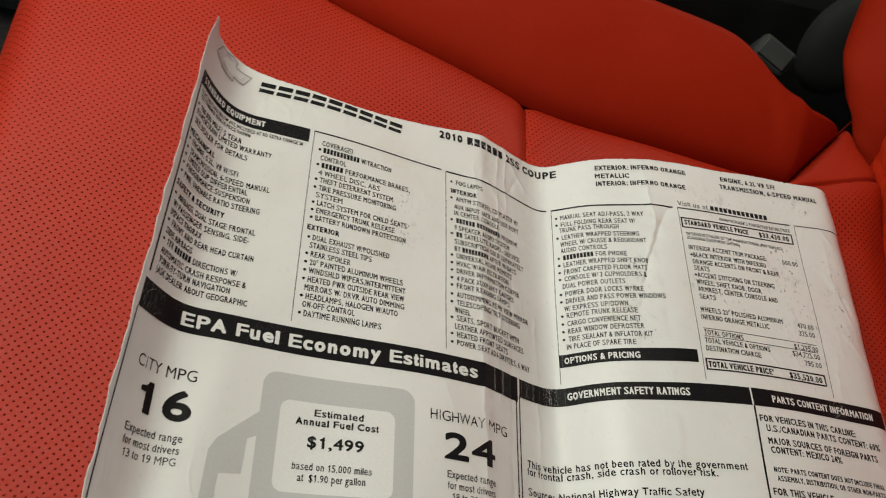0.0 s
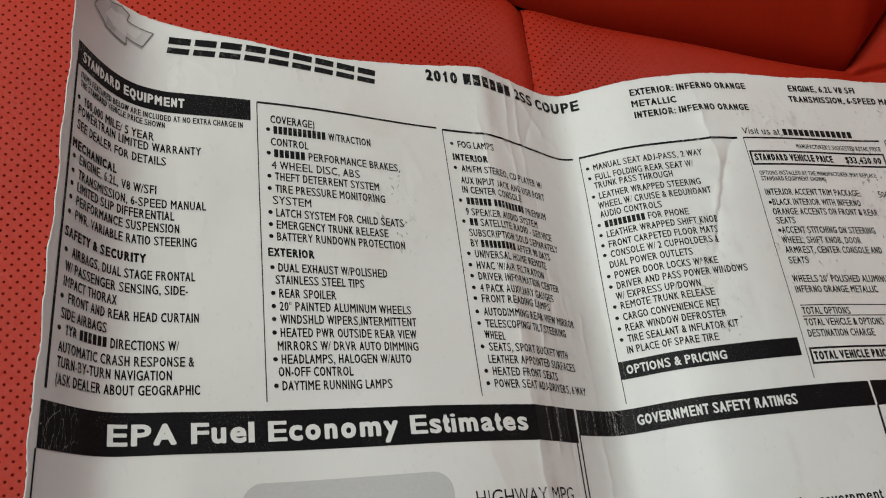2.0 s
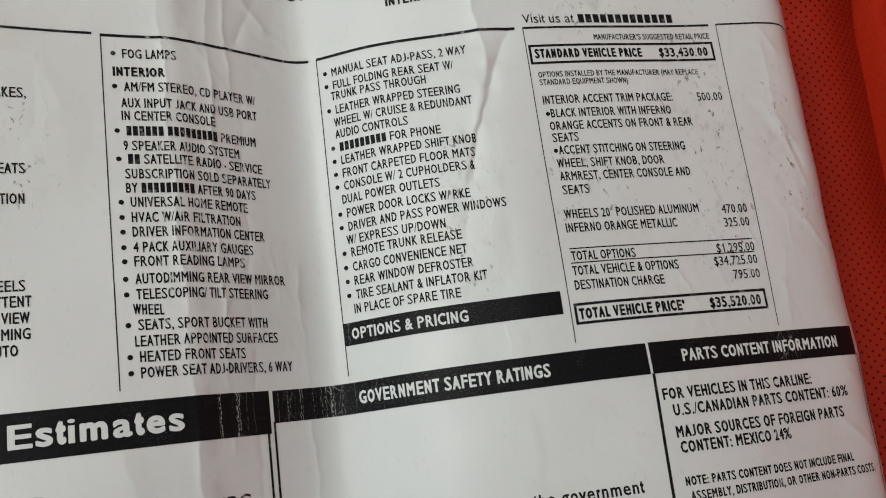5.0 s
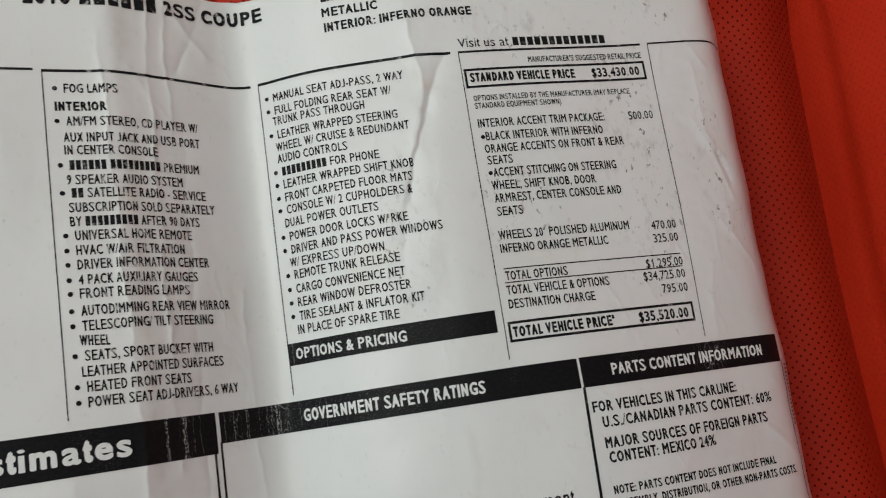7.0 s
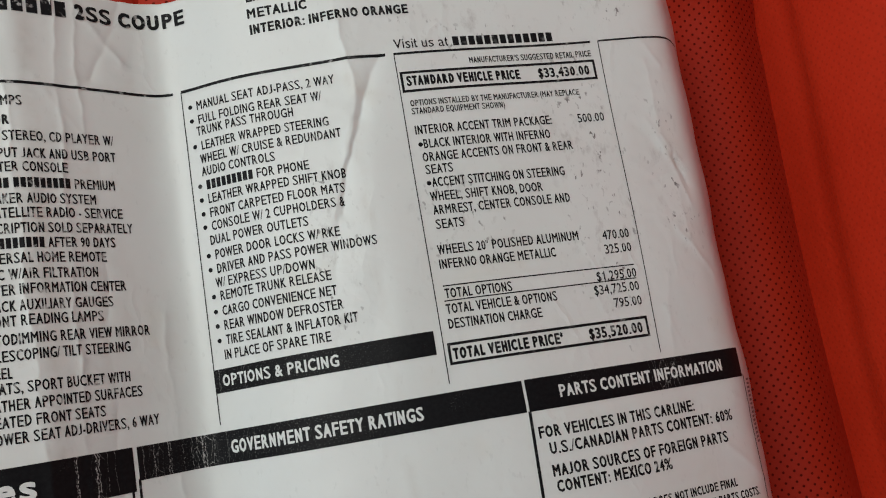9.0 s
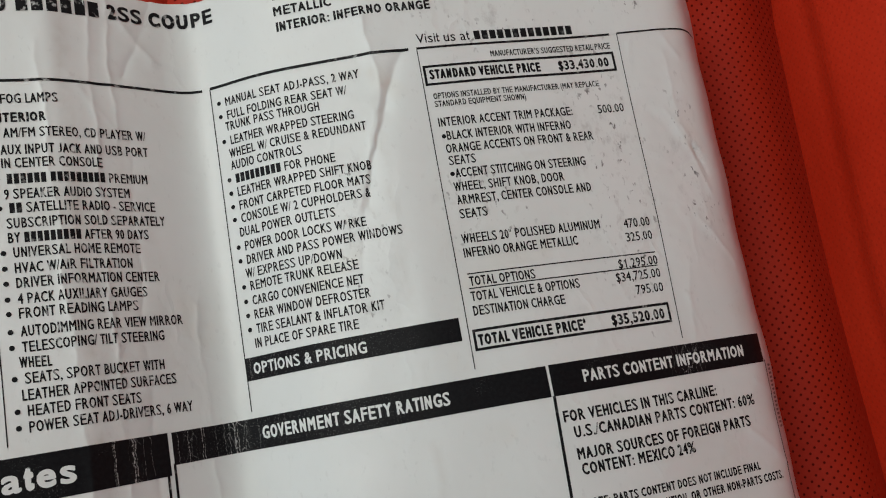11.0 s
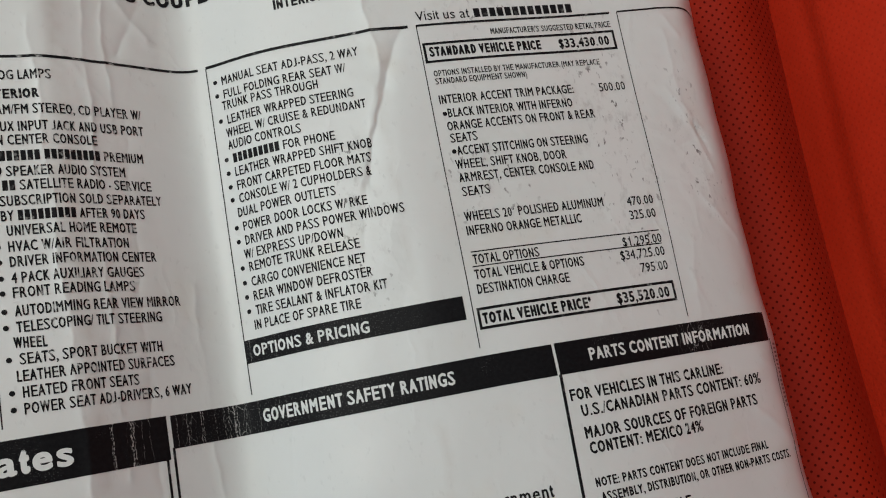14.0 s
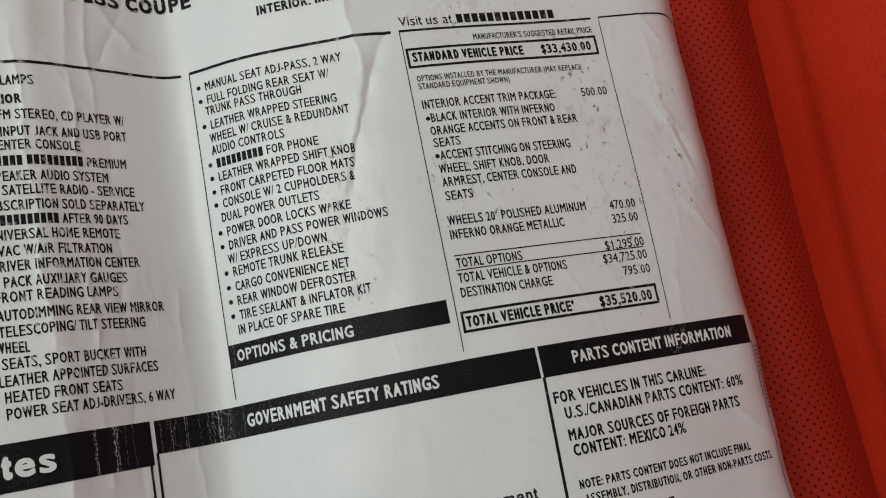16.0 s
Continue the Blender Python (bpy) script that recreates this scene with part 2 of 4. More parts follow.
def ink_material(name, colour, worn, rubbed=False):
    m, n, l, p = material(name)
    c = uv_coords(n, l)
    grain = noise_node(n, l, c, 900.0, 2.0)
    base = mix(n, l, ramp(n, l, grain, 0.35, 0.75), colour, tuple(min(v * 1.06 + 0.004, 0.72) for v in colour))
    if worn:
        # ink cracked off along the folds: fine jagged upright lines with branches
        warp = n.new("ShaderNodeTexNoise")
        warp.inputs["Scale"].default_value, warp.inputs["Detail"].default_value = 260.0, 3.0
        l.new(c, warp.inputs["Vector"])
        wv = n.new("ShaderNodeVectorMath")
        wv.operation = "MULTIPLY_ADD"
        l.new(warp.outputs["Color"], wv.inputs[0])
        wv.inputs[1].default_value = (0.0020, 0.0020, 0.0)
        l.new(c, wv.inputs[2])
        st = n.new("ShaderNodeMapping")
        st.inputs["Scale"].default_value = (520.0, 150.0, 1.0)
        l.new(wv.outputs[0], st.inputs["Vector"])
        cell = n.new("ShaderNodeTexVoronoi")
        cell.feature = "DISTANCE_TO_EDGE"
        cell.inputs["Scale"].default_value = 1.0
        l.new(st.outputs["Vector"], cell.inputs["Vector"])
        net = ramp(n, l, cell.outputs["Distance"], 0.005, 0.022, 1.0, 0.0)
        patchy = ramp(n, l, noise_node(n, l, c, 1300.0, 2.0), 0.40, 0.56)
        sep = n.new("ShaderNodeSeparateXYZ")
        l.new(c, sep.inputs[0])

        def reach(centre, half):
            d = calc(n, l, "ABSOLUTE", calc(n, l, "SUBTRACT", sep.outputs["X"], centre))
            return ramp(n, l, d, 0.4 * half, half, 1.0, 0.0)
        zone = None
        for centre, half, share in ((-0.0176, 0.0022, 0.5), (0.0130, 0.0040, 0.8), (-0.0010, 0.0030, 0.4), (-0.1800, 0.0100, 0.8), (0.1540, 0.0070, 0.7), (0.0280, 0.0020, 0.5)):
            z = calc(n, l, "MULTIPLY", reach(centre, half), share)
            zone = z if zone is None else calc(n, l, "MAXIMUM", zone, z)
        cracks = calc(n, l, "MULTIPLY", net, zone)
        # single upright cracks, each wandering in its own way
        tall = n.new("ShaderNodeMapping")
        tall.inputs["Scale"].default_value = (0.9, 1.0, 1.0)
        l.new(c, tall.inputs["Vector"])
        jag = calc(n, l, "MULTIPLY", calc(n, l, "SUBTRACT", noise_node(n, l, tall.outputs["Vector"], 330.0, 4.0, 0.7), 0.5), 0.0024)
        at = calc(n, l, "ADD", sep.outputs["X"], jag)
        for centre, half, share in ((-0.0236, 0.00012, 0.7), (-0.0231, 0.00026, 1.0), (-0.0180, 0.00026, 1.0), (-0.0173, 0.00018, 0.9), (-0.0150, 0.00009, 0.6), (-0.0128, 0.00008, 0.5), (-0.0048, 0.00010, 0.6), (-0.0015, 0.00015, 0.8),
                                    (0.0027, 0.00016, 0.9), (0.0033, 0.00010, 0.9), (0.0070, 0.00009, 0.6), (0.0096, 0.00012, 0.7), (0.0110, 0.00014, 0.8), (0.0125, 0.00026, 1.0), (0.0134, 0.00016, 0.9), (0.0160, 0.00008, 0.6), (0.0200, 0.00009, 0.6)):
            d = calc(n, l, "ABSOLUTE", calc(n, l, "SUBTRACT", at, centre))
            cracks = calc(n, l, "MAXIMUM", cracks, ramp(n, l, d, 0.2 * half, 0.9 * half, share, 0.0))
        cracks = calc(n, l, "MULTIPLY", cracks, patchy)
        # pale specks: scuffing on the first bar, elsewhere a grainy sheen coloured in
        dots = ramp(n, l, noise_node(n, l, c, 2200.0, 1.0), 0.60, 0.72, 0.0, 0.13)
        lost_and_sheen = calc(n, l, "MAXIMUM", calc(n, l, "MULTIPLY", cracks, 0.7), calc(n, l, "MULTIPLY", dots, calc(n, l, "MAXIMUM", ramp(n, l, noise_node(n, l, c, 60.0, 2.0), 0.55, 0.70), calc(n, l, "MAXIMUM", reach(0.034, 0.042), reach(-0.128, 0.016)))))
        base = mix(n, l, lost_and_sheen, base, (0.62, 0.61, 0.59))
    if rubbed:
        # type rubbed thin where the sheet was folded
        sep = n.new("ShaderNodeSeparateXYZ")
        l.new(c, sep.inputs[0])
        zone = None
        for centre, half, share in ((-0.030, 0.012, 1.0), (-0.014, 0.008, 0.9), (0.006, 0.010, 0.7), (0.064, 0.010, 0.8), (-0.172, 0.014, 0.7), (0.145, 0.010, 0.7)):
            d = calc(n, l, "ABSOLUTE", calc(n, l, "SUBTRACT", sep.outputs["X"], centre))
            z = ramp(n, l, d, 0.3 * half, half, share, 0.12)
            zone = z if zone is None else calc(n, l, "MAXIMUM", zone, z)
        bare = calc(n, l, "MULTIPLY", ramp(n, l, noise_node(n, l, c, 420.0, 3.0), 0.57, 0.66, 0.0, 0.75), zone)
        base = mix(n, l, bare, base, (0.60, 0.60, 0.58))
    l.new(base, p.inputs["Base Color"])
    p.inputs["Roughness"].default_value = 0.45
    p.inputs["Specular IOR Level"].default_value = 0.09
    bumped(n, l, p, calc(n, l, "ADD", noise_node(n, l, c, 34.0, 5.0, 0.62), calc(n, l, "MULTIPLY", grain, 0.02 if worn else 0.0)), 0.08, 0.006)
    return m


def plain(name, a, b, rough, scale, bump=0.15, coat=0.0):
    m, n, l, p = material(name)
    t = n.new("ShaderNodeTexCoord")
    f = noise_node(n, l, t.outputs["Object"], scale, 4.0)
    l.new(mix(n, l, ramp(n, l, f, 0.3, 0.7), a, b), p.inputs["Base Color"])
    p.inputs["Roughness"].default_value = rough
    p.inputs["Coat Weight"].default_value = coat
    bumped(n, l, p, noise_node(n, l, t.outputs["Object"], scale * 6, 2.0), bump, 0.001)
    return m


LEATHER_HOLES = leather("perforated_red_leather", True, gloss=0.24, tone=0.94)
# the same red leather darkened by tone: the bolsters' shade is in the colour
LEATHER_SHADED = leather("shaded_smooth_red_leather", False, gloss=0.04, tone=0.66)
# the same leather lifted by tone: brighter light on the backrest is coloured in
LEATHER_FINE_LIT = leather("lit_finely_perforated_red_leather", True, 0.20, 0.36, 0.10, 0.0, 1.32)
PAPER = paper_material()
INK = ink_material("black_print", (0.006, 0.006, 0.007), True)
TYPE_INK = ink_material("black_type", (0.008, 0.008, 0.009), False, True)
BIG_INK = ink_material("black_figures", (0.008, 0.008, 0.009), False)
GREY_INK = ink_material("grey_print", (0.47, 0.48, 0.475), False)
MID_INK = ink_material("shaded_grey_print", (0.20, 0.20, 0.20), False)
PALE_INK = ink_material("pale_print", (0.58, 0.58, 0.57), False)
BACK_INK = ink_material("white_of_paper", (0.66, 0.675, 0.66), False)
PLASTIC = plain("black_plastic", (0.020, 0.024, 0.024), (0.032, 0.036, 0.035), 0.45, 60.0)
GREY_PLASTIC = plain("dark_grey_plastic", (0.015, 0.019, 0.019), (0.020, 0.024, 0.023), 0.7, 60.0)
DARK_PLASTIC = plain("near_black_plastic", (0.004, 0.005, 0.0045), (0.006, 0.007, 0.0065), 0.85, 60.0)
CARPET = plain("black_carpet", (0.008, 0.008, 0.009), (0.02, 0.02, 0.02), 0.95, 220.0, 0.6)
LINING = plain("pale_grey_headlining", (0.45, 0.44, 0.42), (0.50, 0.49, 0.47), 0.9, 90.0, 0.3)
TRIM = plain("charcoal_trim", (0.04, 0.04, 0.042), (0.055, 0.055, 0.056), 0.7, 80.0)


# ---------------------------------------------------------------- mesh helpers
def mesh_object(name, verts, faces, mat, parent=None, uvs=None, smooth=True, label=""):
    me = bpy.data.meshes.new(name)
    me.from_pydata([tuple(map(float, v)) for v in verts], [], [tuple(map(int, f)) for f in faces])
    if uvs is not None:
        layer = me.uv_layers.new(name="plan")
        idx = np.empty(len(me.loops), dtype=np.int32)
        me.loops.foreach_get("vertex_index", idx)
        layer.data.foreach_set("uv", np.asarray(uvs, dtype=np.float32)[idx].ravel())
    if smooth:
        me.polygons.foreach_set("use_smooth", np.ones(len(me.polygons), dtype=bool))
    me.materials.append(mat)
    me.update()
    ob = new(name, me)
    ob.parent = parent
    if label:
        tagged(ob, label)
    return ob


def grid_faces(rows, cols):
    i = np.arange(rows - 1)[:, None] * cols + np.arange(cols - 1)[None, :]
    return np.stack([i, i + 1, i + cols + 1, i + cols], -1).reshape(-1, 4)


def box_object(name, lo, hi, mat, parent=None, bevel=0.0, label=""):
    bm = bmesh.new()
    bmesh.ops.create_cube(bm, size=1.0)
    for v in bm.verts:
        v.co = Vector([lo[k] + (v.co[k] + 0.5) * (hi[k] - lo[k]) for k in range(3)])
    if bevel:
        bmesh.ops.bevel(bm, geom=bm.edges[:], offset=bevel, segments=3, affect="EDGES", profile=0.5)
    me = bpy.data.meshes.new(name)
    bm.to_mesh(me)
    bm.free()
    me.materials.append(mat)
    ob = new(name, me)
    ob.parent = parent
    if label:
        tagged(ob, label)
    return ob


def softplus(x, w):
    return w * np.logaddexp(0.0, x / w)


# ---------------------------------------------------------------- cabin shell
def cabin():
    tagged(box_object("floor", (-1.2, -1.1, -0.34), (1.0, 1.1, -0.30), CARPET), "black carpeted car floor below the seat", "floor", kind="structure")
    # gaps in the ceiling and far wall are made up for the added lamps
    for lo, hi in (((-0.18, -1.1, 0.81), (1.0, 1.1, 0.85)), ((-1.2, -1.1, 0.81), (-0.74, 1.1, 0.85)), ((-0.738, 0.60, 0.81), (-0.182, 1.1, 0.85)), ((-0.738, -1.1, 0.81), (-0.182, 0.00, 0.85))):
        tagged(box_object("ceiling", lo, hi, LINING), "unseen pale grey headlining round a gap for the added overhead lamp", "ceiling", kind="structure")
    tagged(box_object("wall_rear", (0.96, -1.1, -0.298), (1.0, 1.1, 0.808), TRIM), "charcoal trim closing the cabin's rear", "wall", kind="structure")
    for name, lo, hi in (
        ("wall_front", (-1.2, -1.1, -0.298), (-1.16, 1.058, 0.30)),
        ("wall_front", (-1.2, -1.1, 0.77), (-1.16, 1.058, 0.808)),
        ("wall_far", (-1.2, 1.06, -0.298), (0.958, 1.1, 0.29)),
        ("wall_far", (-1.2, 1.06, 0.75), (0.958, 1.1, 0.808)),
        ("wall_far", (-1.2, 1.06, 0.292), (0.04, 1.1, 0.748)),
        ("wall_far", (0.94, 1.06, 0.292), (0.958, 1.1, 0.748)),
        ("wall_door", (0.55, -1.1, -0.298), (0.958, -1.06, 0.808)),
        ("wall_door", (-1.158, -1.1, -0.298), (-0.75, -1.06, 0.808)),
    ):
        tagged(box_object(name, lo, hi, TRIM), "charcoal trim beside the cabin's opening", "wall", kind="structure")


cabin()


# ---------------------------------------------------------------- seat
REST = -0.030          # height of the cushion's middle
CREASE = 0.2525        # where cushion and backrest meet
CORNER = 0.188         # where the far seam turns towards the backrest


def seam_far(x):
    """The seam between the cushion's insert and the bolster beyond it."""
    return 0.1245 + 0.138 * softplus(0.17 - x, 0.02) + 0.26 * softplus(0.03 - x, 0.012)


def seam_top(x):
    slant = 0.1248 + (x - CORNER) * 1.0
    return np.where(x < CORNER, seam_far(x) - 0.0006, slant)


def gusset_seam(x):
    """The cross seam from the corner of the insert to the backrest."""
    return 0.1205 + 0.20 * (x - CORNER)


def seam_cross(y):
    return 0.009 + 0.10 * (y - 0.093)


def swell(x, y):
    """Soft unevenness of the padding."""
    return 0.0016 * np.sin(17 * x + 1.1) * np.cos(13 * y + 0.4) + 0.0008 * np.sin(45 * x - 21 * y)


def fall(x, a, b):
    k = np.clip((x - a) / (b - a), 0, 1)
    return k * k * (3 - 2 * k)


def tuck(d, depth, width):
    return -depth * np.exp(-np.maximum(d, 0) / width)


def insert_panel(name, x0, x1, cols, parent, front):
    rows = 150 if front else 420
    b = np.linspace(0, 1, rows) ** 0.85
    a = np.linspace(0, 1, cols)
    verts = []
    for k in b:
        # y runs from the near side to the far seam; boundaries lean, so iterate once
        x = x0(0.0) + a * (x1(0.0) - x0(0.0))
        y = -0.21 + k * (seam_top(x) + 0.21)
        x = x0(y) + a * (x1(y) - x0(y))
        y = -0.21 + k * (seam_top(x) + 0.21)
        d_far = seam_top(x) - y
        z = REST + swell(x, y) + tuck(d_far, 0.0065, 0.0035) - 0.008 * fall(-d_far, -0.060, -0.004)
        if front:
            z = z + tuck(x1(y) - x, 0.0050, 0.0045)
            e = np.clip((-0.245 - x) / 0.045, 0, 1)
            z = z - 0.12 * (1 - np.sqrt(1 - 0.98 * e ** 3))
        else:
            z = z + tuck(x - x0(y), 0.0050, 0.0045) + tuck(x1(y) - x, 0.012, 0.010) - 0.019 * fall(x, 0.150, 0.205) * fall(-y, -0.13, -0.08)
            z = z + 0.006 * np.exp(-((x - 0.234) / 0.016) ** 2) * fall(-y, -0.13, -0.08)
            z = z - 0.030 * fall(x, 0.245, 0.262) * fall(y, 0.150, 0.170)
            z = z - 0.020 * fall(y, 0.085, 0.12) * np.exp(-np.maximum(x1(y) - 0.010 - x, 0) / 0.004)
            # folds drawn out of the seam between front and rear
            for fx, fy, slope, deep in ((0.016, 0.108, 0.9, 0.0009), (0.022, 0.112, 0.8, 0.0006), (0.013, 0.120, 0.5, 0.0004)):
                off = (x - fx) * slope - (y - fy)
                z = z - deep * np.exp(-((off / 0.0011) ** 2)) * np.exp(-(((x - fx) / 0.008) ** 2))
            # the stitched cross seam, with puckers running off it
            g = y - gusset_seam(x)
            z = z - fall(x, CORNER - 0.004, CORNER + 0.008) * (0.0030 * np.exp(-((g / 0.0010) ** 2)) + 0.0016 * np.exp(-np.abs(g) / 0.006) + 0.00015 * np.sin(800 * x) * np.exp(-np.abs(g) / 0.003))
            z = z - 0.0016 * np.exp(-((x - 0.190 + 0.25 * (y - 0.105)) / 0.0025) ** 2) * np.exp(-((y - 0.104) / 0.010) ** 2)
        e = np.clip((-0.15 - y) / 0.06, 0, 1)
        z = z - 0.05 * e ** 3
        verts.append(np.stack([x, y, z], -1))
    v = np.concatenate(verts)
    return mesh_object(name, v, grid_faces(rows, cols), LEATHER_HOLES, parent, uvs=v[:, :2])


def bolster_edge(x):
    return np.minimum(0.2111 - 0.24 * (x - 0.150) - 1.23 * softplus(x - 0.150, 0.006) + 1.43 * softplus(x - 0.174, 0.008), 0.30)


def side_bolster(parent):
    """Plain-leather roll along the far side of the cushion."""
    cols, verts, uvs = 160, [], []
    x = np.linspace(-0.285, CREASE, cols)
    y0 = seam_top(x)
    roll = 0.014 * np.clip((bolster_edge(x) - y0) / 0.040, 0.05, 1.0)
    y1 = np.maximum(bolster_edge(x) - roll, y0 + 0.001)
    steps = [("t", k) for k in np.linspace(0, 1, 60) ** 1.2] + [("r", k) for k in np.linspace(0.1, 1, 12)] + [("d", k) for k in (0.3, 1.0)]
    for kind, k in steps:
        if kind == "t":
            y = y0 + k * (y1 - y0)
            d = y - y0
            z = REST + 0.034 * (1 - np.exp(-d / 0.040)) - 0.0085 * np.exp(-d / 0.0022) - 0.008 * np.exp(-d / 0.025) + 0.5 * swell(x, y)
            # puckers where the roll narrows towards the backrest
            z = z + 0.0012 * np.sin(240 * x + 60 * y) * np.exp(-((x - 0.176) / 0.012) ** 2) * np.clip(d / 0.02, 0, 1) * np.clip((y1 - y) / 0.02, 0, 1)
            last = z
        elif kind == "r":
            ang = k * math.pi / 2
            y = y1 + roll * np.sin(ang)
            z = last - roll * (1 - np.cos(ang))
        else:
            y = y1 + roll + 0 * x
            z = last - roll - k * 0.22
        verts.append(np.stack([x, y, z], -1))
        uvs.append(np.stack([x, y - 0.6 * (z - REST)], -1))
    rows = len(steps)
    return mesh_object("bolster", np.concatenate(verts), grid_faces(rows, cols), LEATHER_SHADED, parent, uvs=np.concatenate(uvs), label="smooth red leather side bolster, shade put into its colour")


def lean(z):
    """How far the backrest has leaned back at a height."""
    h = z - REST
    return CREASE + 0.001 + 0.66 * softplus(h - 0.026, 0.016) - 0.40 * softplus(h - 0.08, 0.05) + 0.004 * np.exp(h / 0.01) * (h < 0)


def back_seam(z):
    """The seam between the backrest's panel and its bolster."""
    return np.minimum(0.168 + 0.55 * (z - REST), 0.27)


def back_edge(z):
    h = z + 0.036
    return np.minimum(0.200 + 1.5 * h + 0.028 * (1 - np.exp(-np.maximum(h, 0) / 0.006)), 0.33)


def back_panel(name, lo, hi, mat, parent, forward, rolled, label):
    rows, cols = 110, 70
    verts, uvs = [], []
    for z in np.linspace(-0.080, 0.42, rows):
        a = np.linspace(0, 1, cols)
        y = lo(z) + a * (hi(z) - lo(z))
        edge = np.maximum(np.minimum(y - lo(z), hi(z) - y), 0)
        x = lean(z) + 0.002 + 0.02 * y - forward * np.sin(np.pi * np.clip(a, 0, 1)) * np.clip((z + 0.055) / 0.04, 0, 1) + 0.006 * np.exp(-edge / 0.005)
        if rolled:
            e = np.clip((a - 0.75) / 0.25, 0, 1)
            x = x + 0.010 * (1 - np.sqrt(1 - 0.99 * e ** 2))
        x = x + 0.0010 * np.sin(31 * y + 9 * z)
        verts.append(np.stack([x, y, np.full_like(y, z)], -1))
        uvs.append(np.stack([np.full_like(y, 1.15 * z + 0.5), y], -1))
    return mesh_object(name, np.concatenate(verts), grid_faces(rows, cols), mat, parent, uvs=np.concatenate(uvs), label=label)


def car_seat():
    seat = tagged(new("car_seat"), "red perforated leather car seat with plain side bolsters", "car seat")
    insert_panel("cushion_front_panel", lambda y: -0.29 + 0 * y, seam_cross, 230, seat, True)
    insert_panel("cushion_rear_panel", seam_cross, lambda y: CREASE + 0.014 + 0.02 * y - 0.004 * fall(y, 0.125, 0.165), 260, seat, False)
    side_bolster(seat)
    back_panel("backrest_panel", lambda z: -0.26 + 0 * z, back_seam, LEATHER_FINE_LIT, seat, 0.0, False, "perforated red leather backrest panel")
    back_panel("backrest_bolster", back_seam, back_edge, LEATHER_SHADED, seat, 0.027, True, "plain red leather backrest bolster")
    under = np.array([[-0.26, -0.19, -0.105], [0.25, -0.19, -0.105], [0.25, 0.19, -0.105], [-0.26, 0.215, -0.105]])
    mesh_object("cushion_lining", under, [(0, 1, 2, 3)], LEATHER_SHADED, seat, uvs=under[:, :2])
    # rounded plastic cover over the backrest's hinge
    rows, cols = 24, 40
    ring, turn = np.meshgrid(np.linspace(0.0, 1.0, rows), np.linspace(0, 2 * math.pi, cols, endpoint=False), indexing="ij")
    bulge = np.sqrt(np.clip(1 - ring ** 3, 0, 1))
    shell = np.stack([0.308 + 0.036 * ring * np.cos(turn), 0.318 - 0.016 * bulge + 0.016 * ring * np.sin(turn), -0.086 + 0.042 * ring * np.sin(turn) + 0.008 * bulge], -1).reshape(-1, 3)
    wrap = [(r * cols + c, r * cols + (c + 1) % cols, (r + 1) * cols + (c + 1) % cols, (r + 1) * cols + c) for r in range(rows - 1) for c in range(cols)]
    mesh_object("hinge_cover", shell, wrap, DARK_PLASTIC, seat, label="near-black rounded plastic hinge cover")
    box_object("seat_base", (-0.25, -0.20, -0.298), (0.42, 0.16, -0.12), PLASTIC, seat, 0.02, "black seat base")
    return seat


car_seat()


# ---------------------------------------------------------------- dark trim past the seat
def centre_console():
    ob = tagged(new("centre_console"), "black plastic centre console beside the seat", "console")
    box_object("console_body", (-0.6, 0.36, -0.298), (0.75, 0.62, -0.06), PLASTIC, ob, 0.03)
    box_object("console_lid", (0.10, 0.37, -0.058), (0.60, 0.61, -0.01), PLASTIC, ob, 0.02)


centre_console()


def belt_buckle():
    ob = tagged(new("belt_buckle"), "dark grey seat belt buckle between seat and console", "seat belt buckle")
    box_object("buckle_housing", (-0.016, -0.011, -0.050), (0.016, 0.011, 0.0), GREY_PLASTIC, ob, 0.005)
    box_object("release_button", (-0.012, -0.0075, 0.0), (0.012, 0.0075, 0.002), PLASTIC, ob, 0.0009)
    box_object("buckle_stalk", (-0.010, -0.005, -0.20), (0.010, 0.005, -0.051), PLASTIC, ob, 0.003)
    ob.matrix_world = pose(0.229, 0.274, -0.072, 36, 6, -34)


belt_buckle()


# ---------------------------------------------------------------- the sheet's shape
# upright folds: place across, softness, change of slope at the foot and at the head of the sheet
FOLDS = [
    (-0.1700, 0.0030, -0.179, -0.657),
    (-0.1610, 0.0030, 1.400, 1.548),
    (-0.1520, 0.0030, 0.293, 0.898),
    (-0.1440, 0.0040, -0.220, 0.234),
    (-0.1150, 0.0120, 0.221, -0.297),
    (-0.0600, 0.0120, -0.214, 0.212),
    (-0.0255, 0.0009, -0.403, -0.425),
    (-0.0040, 0.0050, 0.135, -0.079),
    (0.0145, 0.0035, 1.725, 1.638),
    (0.0300, 0.0060, -0.971, -0.771),
    (0.0685, 0.0015, -0.069, -0.235),
    (0.1000, 0.0120, -0.298, -0.016),
    (0.1690, 0.0030, -0.250, -0.120),
    (0.1761, 0.0024, -0.980, -1.080),
]
FOOT_LEVEL, FOOT_SLOPE, HEAD_LEVEL, HEAD_SLOPE = -0.2290, -1.5142, -0.2960, -2.0178
